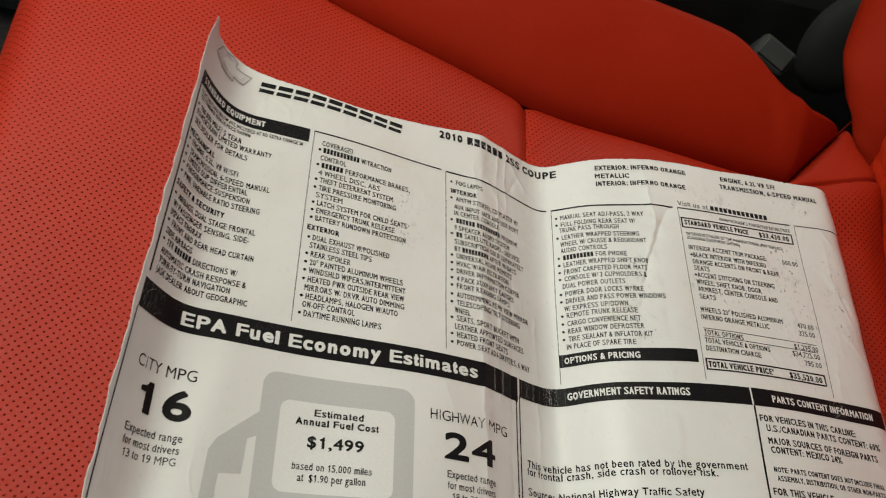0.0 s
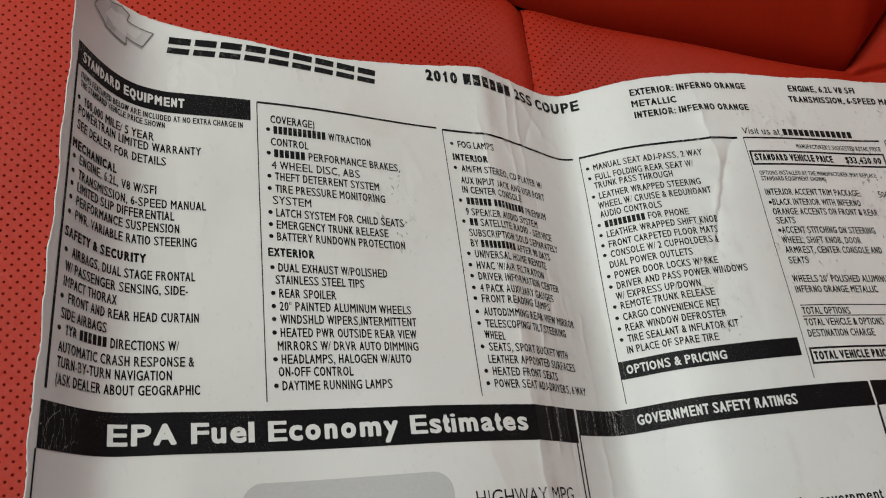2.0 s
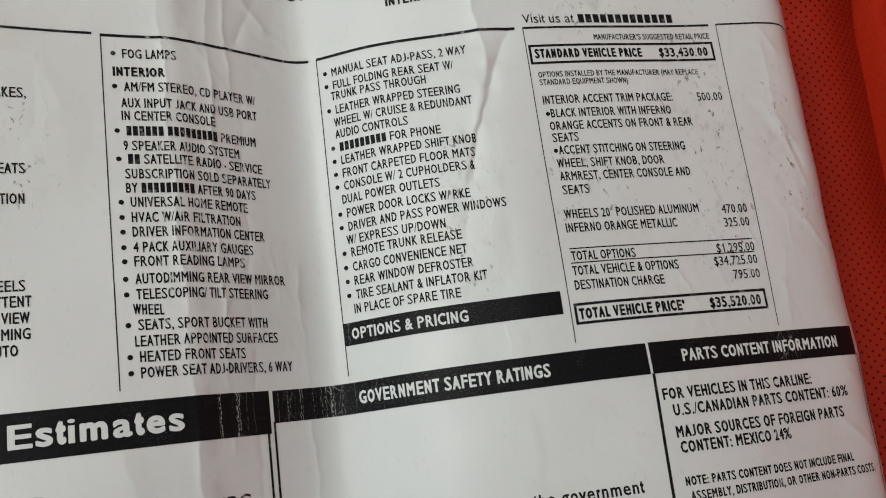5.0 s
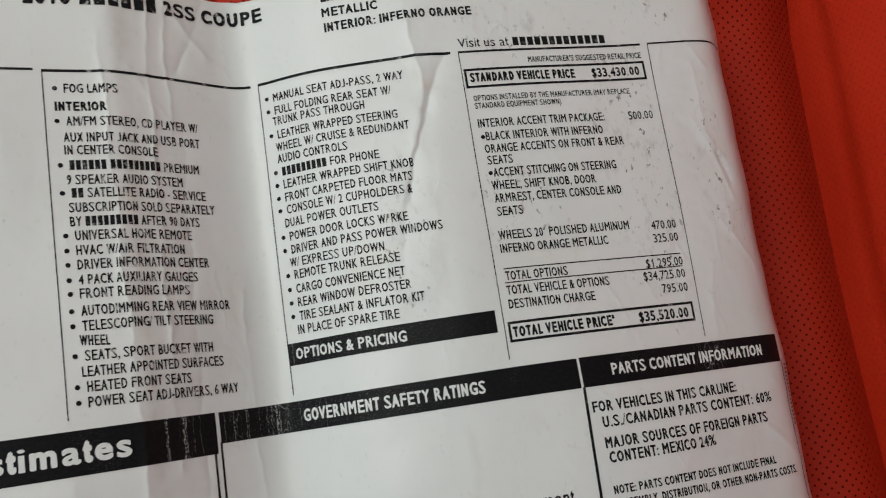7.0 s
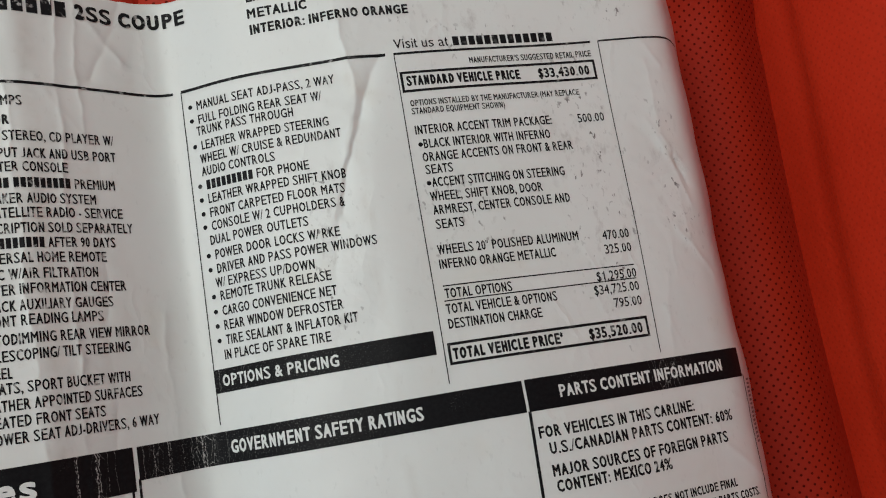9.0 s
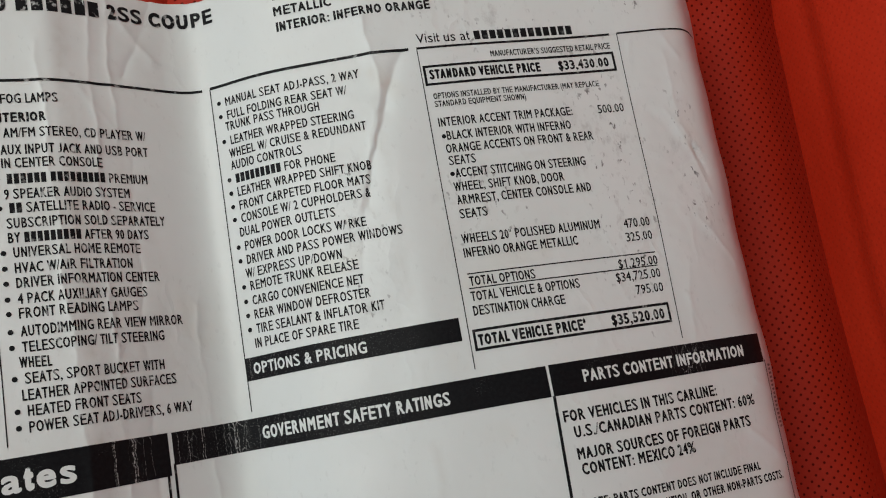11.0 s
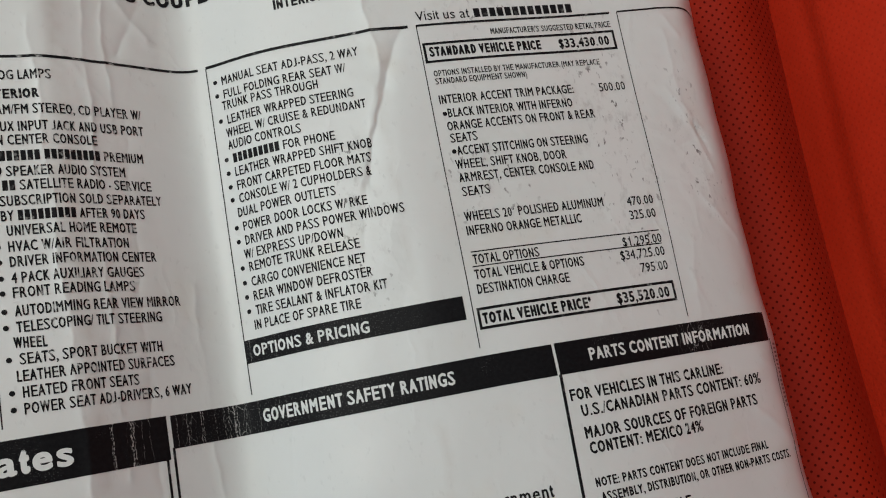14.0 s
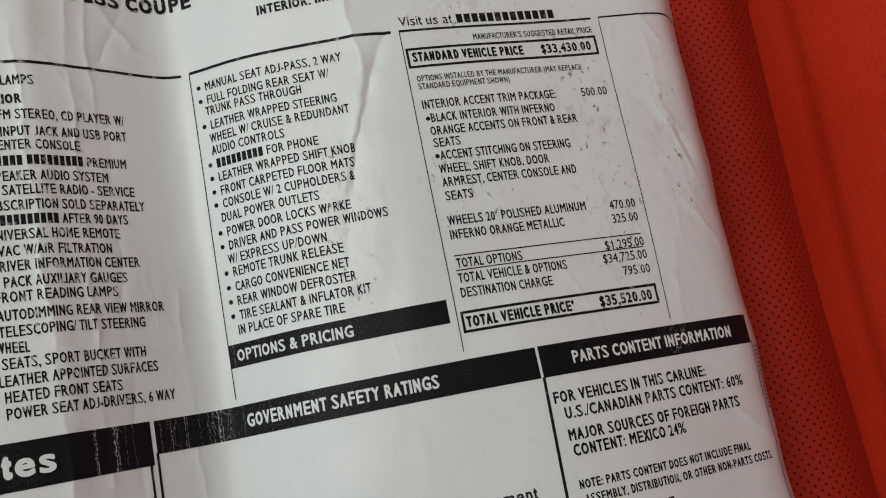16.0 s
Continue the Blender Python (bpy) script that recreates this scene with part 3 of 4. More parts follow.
# small creases: from (u, v) to (u, v), height, width
CREASES = [
    (0.0705, 0.088, 0.0715, 0.066, 0.0002, 0.0012),
    (0.0715, 0.070, 0.0730, 0.047, 0.0015, 0.0020),
    (0.0730, 0.047, 0.0690, 0.028, 0.0010, 0.0018),
    (0.0819, 0.057, 0.0734, 0.039, -0.0014, 0.0024),
    (0.0734, 0.039, 0.0636, 0.010, -0.0010, 0.0017),
    (0.0712, 0.039, 0.0614, 0.010, 0.0005, 0.0011),
    (0.0636, 0.010, 0.0588, -0.010, -0.0003, 0.0012),
    (-0.0140, 0.088, 0.0020, 0.068, 0.0009, 0.0015),
    (0.0030, 0.088, -0.0080, 0.062, -0.0008, 0.0015),
    (-0.0240, 0.060, -0.0100, 0.040, 0.0004, 0.0014),
    (-0.0180, 0.085, -0.0200, -0.060, 0.0007, 0.0012),
    (-0.0330, 0.070, -0.0290, -0.100, 0.0006, 0.0015),
    (-0.0090, 0.040, -0.0130, -0.110, -0.0004, 0.0012),
    (-0.0120, 0.088, -0.0125, 0.040, 0.0005, 0.0009),
    (0.0060, -0.010, 0.0060, -0.120, 0.0004, 0.0011),
    (0.0020, 0.034, 0.0120, 0.030, 0.0004, 0.0010),
    (0.0300, -0.045, 0.0280, -0.075, 0.0003, 0.0010),
    (0.1700, 0.050, 0.1740, -0.010, 0.0003, 0.0022),
    (0.1620, 0.030, 0.1780, 0.004, -0.0002, 0.0020),
    (0.1690, 0.024, 0.1775, 0.002, 0.0006, 0.0009),
    (0.1640, 0.010, 0.1760, 0.014, -0.0004, 0.0012),
    (-0.0660, 0.050, -0.0600, 0.036, 0.0005, 0.0025),
    (0.1620, -0.020, 0.1560, -0.060, 0.0002, 0.0016),
    (0.1660, 0.030, 0.1770, 0.016, 0.0006, 0.0008),
    (0.1740, 0.018, 0.1780, 0.008, -0.0006, 0.0008),
    (0.1700, -0.006, 0.1800, -0.022, 0.0004, 0.0009),
    (0.1580, -0.030, 0.1640, -0.046, 0.0003, 0.0008),
    (0.1680, 0.060, 0.1760, 0.048, 0.0004, 0.0009),
    (0.1780, -0.060, 0.1900, -0.066, 0.0006, 0.0010),
    (0.1720, -0.074, 0.1900, -0.090, 0.0005, 0.0011),
    (0.1100, -0.046, 0.1140, -0.052, 0.0004, 0.0008),
    (-0.0480, -0.060, -0.0400, -0.090, 0.0005, 0.0020),
    (-0.1480, 0.066, -0.1380, -0.030, -0.0004, 0.0050),
]


def fold_height(x, y):
    r = np.clip((y + 0.055) / 0.1135, -0.6, 1.4)
    z = (FOOT_LEVEL + FOOT_SLOPE * x) * (1 - r) + (HEAD_LEVEL + HEAD_SLOPE * x) * r
    for place, soft, foot, head in FOLDS:
        z = z + softplus(x - place, soft) * (foot * (1 - r) + head * r)
    return -0.0284 + softplus(z + 0.0284, 0.0008)


V_ROWS = np.linspace(-0.150, 0.100, 126)
U_COLS = np.linspace(-0.200, 0.215, 1661)


def sheet_tables():
    xs = np.linspace(-0.20, 0.23, 4301)
    tx, tz = [], []
    for v in V_ROWS:
        z = fold_height(xs, np.full_like(xs, v))
        s = np.concatenate([[0.0], np.cumsum(np.hypot(np.diff(xs), np.diff(z)))])
        r = np.clip((v + 0.055) / 0.1135, -0.6, 1.4)
        s = s - np.interp(0.0184 + 0.0008 * r, xs, s) + 0.020
        x = np.interp(U_COLS, s, xs)
        tx.append(x)
        tz.append(np.interp(x, xs, z))
    return np.array(tx), np.array(tz)


TAB_X, TAB_Z = sheet_tables()


def table(tab, u, v):
    i = np.clip((v - V_ROWS[0]) / (V_ROWS[1] - V_ROWS[0]), 0, len(V_ROWS) - 1.001)
    j = np.clip((u - U_COLS[0]) / (U_COLS[1] - U_COLS[0]), 0, len(U_COLS) - 1.001)
    a, b = i.astype(int), j.astype(int)
    p, q = i - a, j - b
    return (tab[a, b] * (1 - q) + tab[a, b + 1] * q) * (1 - p) + (tab[a + 1, b] * (1 - q) + tab[a + 1, b + 1] * q) * p


def crease_height(u, v):
    z = np.zeros_like(u)
    for u0, v0, u1, v1, height, width in CREASES:
        d = np.array([u1 - u0, v1 - v0])
        k = np.clip(((u - u0) * d[0] + (v - v0) * d[1]) / (d @ d), 0, 1)
        wob = 0.0006 * np.sin(190 * v + 900 * u0) + 0.0002 * np.sin(760 * v + 300 * u0)
        off = np.hypot(u + wob - u0 - k * d[0], v - v0 - k * d[1])
        z = z + height * np.exp(-off / width) * (0.7 + 0.3 * np.sin(120 * v + 500 * u0))
    return z


def on_sheet(u, v, lift=0.0):
    """Where a point of the flat sheet lies once the sheet is folded and laid down."""
    def place(u, v):
        x, z = table(TAB_X, u, v), table(TAB_Z, u, v)
        y = v - 0.018 * softplus(u - 0.092, 0.004) / (1 + np.exp((v - 0.020) / 0.008))
        z = z + crease_height(u, v) + 0.0006 * np.sin(70 * u + 20 * v) * np.sin(52 * v - 1.0)
        # the edge that bends down is a little wavy
        z = z + 0.03 * softplus(u - 0.172, 0.003) * (0.6 * np.sin(95 * v + 0.7) + 0.4 * np.sin(210 * v))
        # the top corner curls on upwards
        c = softplus(-(u + 0.178) * 0.7 + (v - 0.082) * 0.7, 0.0020)
        return np.stack([x + 0.25 * c, y - 0.1 * c, z + 0.5 * c], -1)
    u, v = np.asarray(u, float), np.asarray(v, float)
    p = place(u, v)
    if np.any(lift):
        e = 0.0004
        n = np.cross(place(u + e, v) - p, place(u, v + e) - p)
        p = p + lift * n / np.linalg.norm(n, axis=-1, keepdims=True)
    return p


def sheet_left(v):
    return -0.1872 - 0.0010 * np.clip((0.06 - v) / 0.1, 0, 1.2) + 0.0004 * np.sin(160 * v) + 0.0003 * np.sin(390 * v + 1) + 0.00018 * np.sin(1500 * v + 3 * np.sin(410 * v)) * np.sin(230 * v)


def sheet_right(v):
    return 0.1978 + 0.0003 * np.sin(210 * v) + 0.0006 * np.clip(-v / 0.08, 0, 1.2) + 0.0002 * np.sin(1100 * v + 2 * np.sin(300 * v))


def sheet_top(u):
    edge = 0.0848 + 0.0040 * np.tanh((u + 0.065) / 0.025) + 0.0003 * np.sin(150 * u) + 0.00015 * np.sin(1300 * u + 3 * np.sin(330 * u)) * np.sin(170 * u)
    edge = edge + 0.0040 * np.exp(-(((u + 0.160) / 0.026) ** 2)) - 0.0010 * np.exp(-(((u + 0.110) / 0.012) ** 2))
    return edge + 0.0014 * np.exp(-(((u - 0.090) / 0.03) ** 2)) + 0.0032 * np.exp(-(((u + 0.1852) / 0.0034) ** 2)) - 0.0009 * fall(u, 0.130, 0.170) - 0.0030 * fall(u, 0.1880, 0.1985)


sticker = tagged(new("window_sticker"), "creased white printed price sticker lying on the seat", "price sticker")


def sheet():
    rows, cols = 300, 860
    k = np.linspace(0, 1, rows)[:, None]
    a = np.linspace(0, 1, cols)[None, :]
    v = -0.138 + k * (0.085 + 0.138) + 0 * a
    for _ in range(2):
        u = sheet_left(v) + a * (sheet_right(v) - sheet_left(v))
        v = -0.138 + k * (sheet_top(u) + 0.138)
    u, v = u.ravel(), v.ravel()
    ob = mesh_object("sheet", on_sheet(u, v), grid_faces(rows, cols), PAPER, sticker, uvs=np.stack([u, v], -1))
    solid = ob.modifiers.new("thickness", "SOLIDIFY")
    solid.thickness, solid.offset = 0.00016, -1.0
    return ob


sheet()


# ---------------------------------------------------------------- printing on the sheet
def printed(name, verts2, faces, mat, lift, label=""):
    uv = np.asarray(verts2, float)
    return mesh_object(name, on_sheet(uv[:, 0], uv[:, 1], lift), faces, mat, sticker, uvs=uv, label=label)


def patch(name, u0, v0, u1, v1, mat, lift=0.00010, tilt=0.0, lean_u=0.0, label=""):
    """A printed rectangle, in millimetres of the flat sheet."""
    cols = max(2, int(abs(u1 - u0) / 0.44) + 2)
    rows = max(2, int(abs(v1 - v0) / 1.5) + 2)
    k, a = np.meshgrid(np.linspace(0, 1, rows), np.linspace(0, 1, cols), indexing="ij")
    u = (u0 + a * (u1 - u0) + lean_u * k) / 1000
    v = (v0 + k * (v1 - v0) + tilt * a) / 1000
    return printed(name, np.stack([u.ravel(), v.ravel()], -1), grid_faces(rows, cols), mat, lift, label)


def rule(u0, v0, u1, v1, thick, mat=None, lift=0.00010, name="rule_line"):
    """A printed line between two points of the flat sheet, in millimetres."""
    n = max(2, int(math.hypot(u1 - u0, v1 - v0) / 0.44) + 1)
    d = np.array([u1 - u0, v1 - v0]) / math.hypot(u1 - u0, v1 - v0)
    k = np.linspace(0, 1, n)[:, None]
    mid = np.array([u0, v0]) + k * np.array([u1 - u0, v1 - v0])
    side = np.array([-d[1], d[0]]) * thick / 2
    pts = np.concatenate([mid - side, mid + side]) / 1000
    i = np.arange(n - 1)
    return printed(name, pts, np.stack([i, i + 1, n + i + 1, n + i], -1), mat or TYPE_INK, lift)


def frame_box(u0, v0, u1, v1, thick):
    """A printed outline of a box."""
    h = thick / 2
    n = int((u1 - u0) / 0.9) + 2
    a = np.linspace(0, 1, n)
    rings = []
    for k in (-h, h):
        top = np.stack([u0 - k + a * (u1 - u0 + 2 * k), np.full(n, v1 + k)], -1)
        low = np.stack([u1 + k - a * (u1 - u0 + 2 * k), np.full(n, v0 - k)], -1)
        side = np.linspace(0, 1, 7)[1:-1]
        right = np.stack([np.full(5, u1 + k), v1 + k - side * (v1 - v0 + 2 * k)], -1)
        left = np.stack([np.full(5, u0 - k), v0 - k + side * (v1 - v0 + 2 * k)], -1)
        rings.append(np.concatenate([top, right, low, left]))
    m = len(rings[0])
    i = np.arange(m)
    return printed("price_frame", np.concatenate(rings) / 1000, np.stack([i, (i + 1) % m, m + (i + 1) % m, m + i], -1), TYPE_INK, 0.00010)


def glyphs(text, fine=2):
    """Outline of a run of type as triangles, and its corners."""
    cu = bpy.data.curves.new("type", "FONT")
    cu.body, cu.resolution_u = text, fine
    ob = bpy.data.objects.new("type", cu)
    me = bpy.data.meshes.new_from_object(ob)
    v = np.empty(len(me.vertices) * 3)
    me.vertices.foreach_get("co", v)
    bm = bmesh.new()
    bm.from_mesh(me)
    bpy.data.objects.remove(ob)
    bpy.data.curves.remove(cu)
    bpy.data.meshes.remove(me)
    return bm, v.reshape(-1, 3)


CAP = float(glyphs("H")[1][:, 1].max())
X_TALL = float(glyphs("x")[1][:, 1].max())
STEM = float(np.ptp(glyphs("I")[1][:, 0])) / CAP

# spacing of a plain grotesque type, in thousandths of the type size, and the bare room at each side of a letter
ADVANCE = {278: "I.,:;/!ft", 310: " ", 222: "ijl'", 333: "()-r", 355: "\"", 389: "*", 500: "Jckxsvyz", 556: "L0123456789$abdeghnopqu", 611: "FTZ", 667: "ABEKPSVXY&#", 722: "CDHNRUw", 778: "GOQ", 833: "Mm", 889: "%", 944: "W"}
WIDTH_OF = {ch: w for w, group in ADVANCE.items() for ch in group}
BARE = {78: "BDEFHIKLMNPRbhiklmnpr.:,1#", 40: "CGOQcdegoq0235689aS*$", 14: "ATVWXYZvwxyft/4J7jz&%"}
LEFT_OF = {ch: w for w, group in BARE.items() for ch in group}
BARE_RIGHT = {78: "HIMNUhilmnudq.:,J#", 40: "BCDGOPRSQabceopgs0235689*$", 14: "AEFKLTVWXYZkrvwxyft/47jz&%"}
RIGHT_OF = {ch: w for w, group in BARE_RIGHT.items() for ch in group}
GLYPHS = {}


def letter(ch, fine):
    """Corners and faces of one letter: x from 0 to 1 over its width, y in cap heights; and its own width."""
    if (ch, fine) not in GLYPHS:
        bm, v = glyphs(ch, fine)
        faces = [[w.index for w in f.verts] for f in bm.faces]
        bm.free()
        y = v[:, 1] / CAP
        if ch.isdigit() or ch.isupper() or ch == "&":
            y = (v[:, 1] - max(v[:, 1].min(), -0.001)) / (v[:, 1].max() if ch.isdigit() else CAP)
        elif ch.islower():
            y = np.interp(v[:, 1], [-1.0, 0.0, X_TALL, max(v[:, 1].max(), X_TALL + 0.001)], [-1.2 / CAP, 0.0, 0.73, 1.0 if v[:, 1].max() > X_TALL * 1.1 else 0.74])
        if ch == "J":
            y = (v[:, 1] - v[:, 1].min()) / np.ptp(v[:, 1])
        if ch in "/\"*":
            # a slanting stroke, two upright ticks, a star of three strokes
            ends = [(0, 0), (0.24, 0), (1, 1), (0.76, 1)]
            if ch == "\"":
                ends = [(0, 0.66), (0.34, 0.66), (0.34, 1), (0, 1), (0.66, 0.66), (1, 0.66), (1, 1), (0.66, 1)]
            elif ch == "*":
                ends = []
                for turn in (math.pi / 2, math.pi / 6, -math.pi / 6):
                    c, d = math.cos(turn), math.sin(turn)
                    ends += [(0.5 + (p_ * c - q_ * d) / 0.42, 0.80 + p_ * d + q_ * c) for p_, q_ in ((-0.23, -0.07), (0.23, -0.07), (0.23, 0.07), (-0.23, 0.07))]
            v = np.array([(p_, q_, 0.0) for p_, q_ in ends])
            GLYPHS[ch, fine] = (v[:, 0], v[:, 1], [[k, k + 1, k + 2, k + 3] for k in range(0, len(ends), 4)], 0.01)
            return GLYPHS[ch, fine]
        if ch == "1":
            # the built-in figure is a bare stem: add its flag
            flag = np.array([(0.30, 0.0), (0.30, 1.0), (0.21, 1.0), (0.15, 0.86), (0.0, 0.80), (0.0, 0.69), (0.155, 0.69), (0.155, 0.0)])
            v, y, faces = np.stack([flag[:, 0] * CAP, flag[:, 1] * CAP, 0 * flag[:, 0]], -1), flag[:, 1], [[0, 1, 7], [1, 2, 6], [1, 6, 7], [2, 3, 6], [3, 4, 6], [4, 5, 6]]
        wide = float(np.ptp(v[:, 0]))
        GLYPHS[ch, fine] = ((v[:, 0] - v[:, 0].min()) / wide, y, faces, wide / CAP)
    return GLYPHS[ch, fine]


# thicker type is the same outline struck again a hair aside, all round
STRIKES = [(0.0, 0.0)] + [(math.cos(math.pi * (k + 0.5) / 8), math.sin(math.pi * (k + 0.5) / 8)) for k in range(16)]


def write(text, u0, v0, u1, cap, mat=None, weight=0.021, tilt=0.0, lift=0.00010, name="text_line"):
    """One line of type from u0 to u1 on the baseline v0, in millimetres. Each # is a plain bar of a letter's size."""
    spots, pen = [], 0.0
    for ch in text:
        adv = WIDTH_OF.get(ch, 556)
        if ch != " ":
            spots.append((ch, pen + LEFT_OF.get(ch, 50), pen + adv - RIGHT_OF.get(ch, 50)))
        pen += adv
    first, last = spots[0][1], spots[-1][2]
    per = (u1 - u0) / (last - first)
    stem = cap * float(np.interp(weight, [-0.01, 0.02, 0.03, 0.042, 0.062], [0.085, 0.145, 0.18, 0.225, 0.30]))
    bm = bmesh.new()
    for ch, x0, x1 in spots:
        a, b = u0 + (x0 - first) * per, u0 + (x1 - first) * per
        if ch == "#":
            q = [bm.verts.new((x, y, 0)) for x, y in ((a, 0.0), (b, 0.0), (b, cap), (a, cap))]
            bm.faces.new(q)
            continue
        px, py, faces, own = letter(ch, 4 if cap > 4 else 2)
        if ch in "Ili.:,'":
            # a letter that is one stem
            mid, half = (a + b) / 2, stem * (0.62 if ch == "," else 0.5)
            a, b = mid - half, mid + half
        elif ch == "1":
            a, b = a + 0.10 * (b - a), a + 0.72 * (b - a)
        elif ch == "/":
            a, b = a - 0.18 * (b - a), b + 0.18 * (b - a)
        grow = min(max((stem - STEM * (b - a) / own) / 2, 0.0), 0.13 * cap, 0.3 * (b - a))
        strikes = STRIKES[:1] if grow < 0.004 * cap else STRIKES if cap > 4 else STRIKES[::2]
        for n_, (dx, dy) in enumerate(strikes):
            x = a + grow + px * (b - a - 2 * grow) + dx * grow
            y = grow + py * (cap - 2 * grow) + dy * grow
            verts = [bm.verts.new((p_, q_, n_)) for p_, q_ in zip(x, y)]
            for f in faces:
                bm.faces.new([verts[k] for k in f])
    for w in bm.verts:
        w.co = (w.co.x / 1000, (v0 + w.co.y + tilt * (w.co.x - u0) / (u1 - u0)) / 1000, w.co.z)
    # cut into narrow strips, so that the type follows the folds
    step = 0.0013 if cap < 4 else 0.0022
    for k in range(int(math.ceil(u0 / 1000 / step)), int(u1 / 1000 / step) + 1):
        bmesh.ops.bisect_plane(bm, geom=bm.verts[:] + bm.edges[:] + bm.faces[:], plane_co=(k * step, 0, 0), plane_no=(1, 0, 0))
    if cap > 4:
        for k in range(1, 5):
            bmesh.ops.bisect_plane(bm, geom=bm.verts[:] + bm.edges[:] + bm.faces[:], plane_co=(0, (v0 + cap * k / 5) / 1000, 0), plane_no=(0, 1, 0))
    bm.verts.index_update()
    pts = np.array([w.co[:2] for w in bm.verts])
    layer = np.array([w.co[2] for w in bm.verts])
    faces = [[w.index for w in f.verts] for f in bm.faces]
    bm.free()
    return printed_polys(name, pts, faces, mat or TYPE_INK, lift + 0.000004 * layer[:, None])


def printed_polys(name, pts, faces, mat, lift):
    return mesh_object(name, on_sheet(pts[:, 0], pts[:, 1], lift), faces, mat, sticker, uvs=pts, smooth=False)


def dot(u, v, r=0.72):
    n = 10
    pts = np.array([[u + r * math.cos(2 * math.pi * k / n), v + r * math.sin(2 * math.pi * k / n)] for k in range(n)]) / 1000
    return printed_polys("bullet", pts, [list(range(n))], TYPE_INK, 0.00010)


def column(lines, u_text, u_more, u_dot, u_head, cap, tilt):
    """A column of type: (style, text, baseline, right end); style * has a bullet, - runs on, = is a bold heading."""
    for style, text, v, u1 in lines:
        lean_v = tilt(v)
        if style == "=":
            write(text, u_head, v, u1, cap, weight=0.044, tilt=lean_v)
        else:
            write(text, u_text if style == "*" else u_more, v, u1, cap, tilt=lean_v)
            if style == "*":
                dot(u_dot, v + cap * 0.5)


# first column
bar = patch("title_bar", -183.7, 51.1, -120.7, 58.7, INK, tilt=-0.3)
write("STANDARD EQUIPMENT", -181.0, 53.0, -141.7, 3.4, BACK_INK, weight=0.040, lift=0.00018).parent = bar
write("ITEMS FEATURED BELOW ARE INCLUDED AT NO EXTRA CHARGE IN", -181.0, 47.7, -123.3, 2.1)
write("THE STANDARD VEHICLE PRICE SHOWN", -181.0, 45.0, -147.6, 2.1)
column([
    ("*", "100,000 MILE/ 5 YEAR", 39.9, -150.8),
    ("-", "POWERTRAIN LIMITED WARRANTY", 36.3, -136.5),
    ("-", "SEE DEALER FOR DETAILS", 31.8, -147.0),
    ("=", "MECHANICAL", 25.6, -162.5),
    ("*", "ENGINE, 6.2L, V8 W/SFI", 21.8, -149.8),
    ("*", "TRANSMISSION, 6-SPEED MANUAL", 17.4, -135.0),
    ("*", "LIMITED SLIP DIFFERENTIAL", 13.6, -144.4),
    ("*", "PERFORMANCE SUSPENSION", 9.6, -142.9),
    ("*", "PWR. VARIABLE RATIO STEERING", 5.3, -137.8),
    ("=", "SAFETY & SECURITY", -0.5, -152.4),
    ("*", "AIRBAGS, DUAL STAGE FRONTAL", -5.6, -138.2),
    ("-", "W/ PASSENGER SENSING, SIDE-", -10.0, -140.4),
    ("-", "IMPACT THORAX", -14.2, -160.6),
    ("*", "FRONT AND REAR HEAD CURTAIN", -18.4, -137.2),
    ("-", "SIDE AIRBAGS", -22.8, -163.4),
    ("*", "1YR ###### DIRECTIONS W/", -26.9, -142.9),
    ("-", "AUTOMATIC CRASH RESPONSE &", -31.6, -138.6),
    ("-", "TURN-BY-TURN NAVIGATION", -35.6, -144.8),
    ("-", "(ASK DEALER ABOUT GEOGRAPHIC", -39.9, -137.0),
], -178.6, -181.0, -181.2, -182.4, 2.9, lambda v: 0.0)
rule(-183.4, 51.6, -184.4, -41.6, 1.0)

# second column
rule(-118.6, 57.9, -51.2, 58.9, 0.75)
rule(-118.6, 57.9, -117.9, -42.2, 0.30)
column([
    ("-", "COVERAGE)", 50.7, -98.9),
    ("*", "########### W/TRACTION", 46.8, -78.5),
    ("-", "CONTROL", 42.4, -101.4),
    ("*", "###### PERFORMANCE BRAKES,", 38.2, -68.3),
    ("-", "4 WHEEL DISC, ABS", 33.9, -83.5),
    ("*", "THEFT DETERRENT SYSTEM", 29.8, -76.8),
    ("*", "TIRE PRESSURE MONITORING", 25.4, -75.0),
    ("-", "SYSTEM", 21.3, -101.4),
    ("*", "LATCH SYSTEM FOR CHILD SEATS", 16.9, -69.0),
    ("*", "EMERGENCY TRUNK RELEASE", 12.7, -75.0),
    ("*", "BATTERY RUNDOWN PROTECTION", 8.6, -69.4),
    ("=", "EXTERIOR", 3.2, -101.3),
    ("*", "DUAL EXHAUST W/POLISHED", -1.9, -76.9),
    ("-", "STAINLESS STEEL TIPS", -5.9, -85.2),
    ("*", "REAR SPOILER", -10.3, -95.0),
    ("*", "20\" PAINTED ALUMINUM WHEELS", -14.5, -69.8),
    ("*", "WINDSHLD WIPERS,INTERMITTENT", -18.6, -68.5),
    ("*", "HEATED PWR OUTSIDE REAR VIEW", -22.8, -69.0),
    ("-", "MIRRORS W/ DRVR AUTO DIMMING", -26.9, -68.9),
    ("*", "HEADLAMPS, HALOGEN W/AUTO", -31.0, -71.8),
    ("-", "ON-OFF CONTROL", -34.8, -91.2),
    ("*", "DAYTIME RUNNING LAMPS", -39.0, -79.0),
], -113.2, -114.2, -115.0, -116.2, 2.9, lambda v: -0.2)

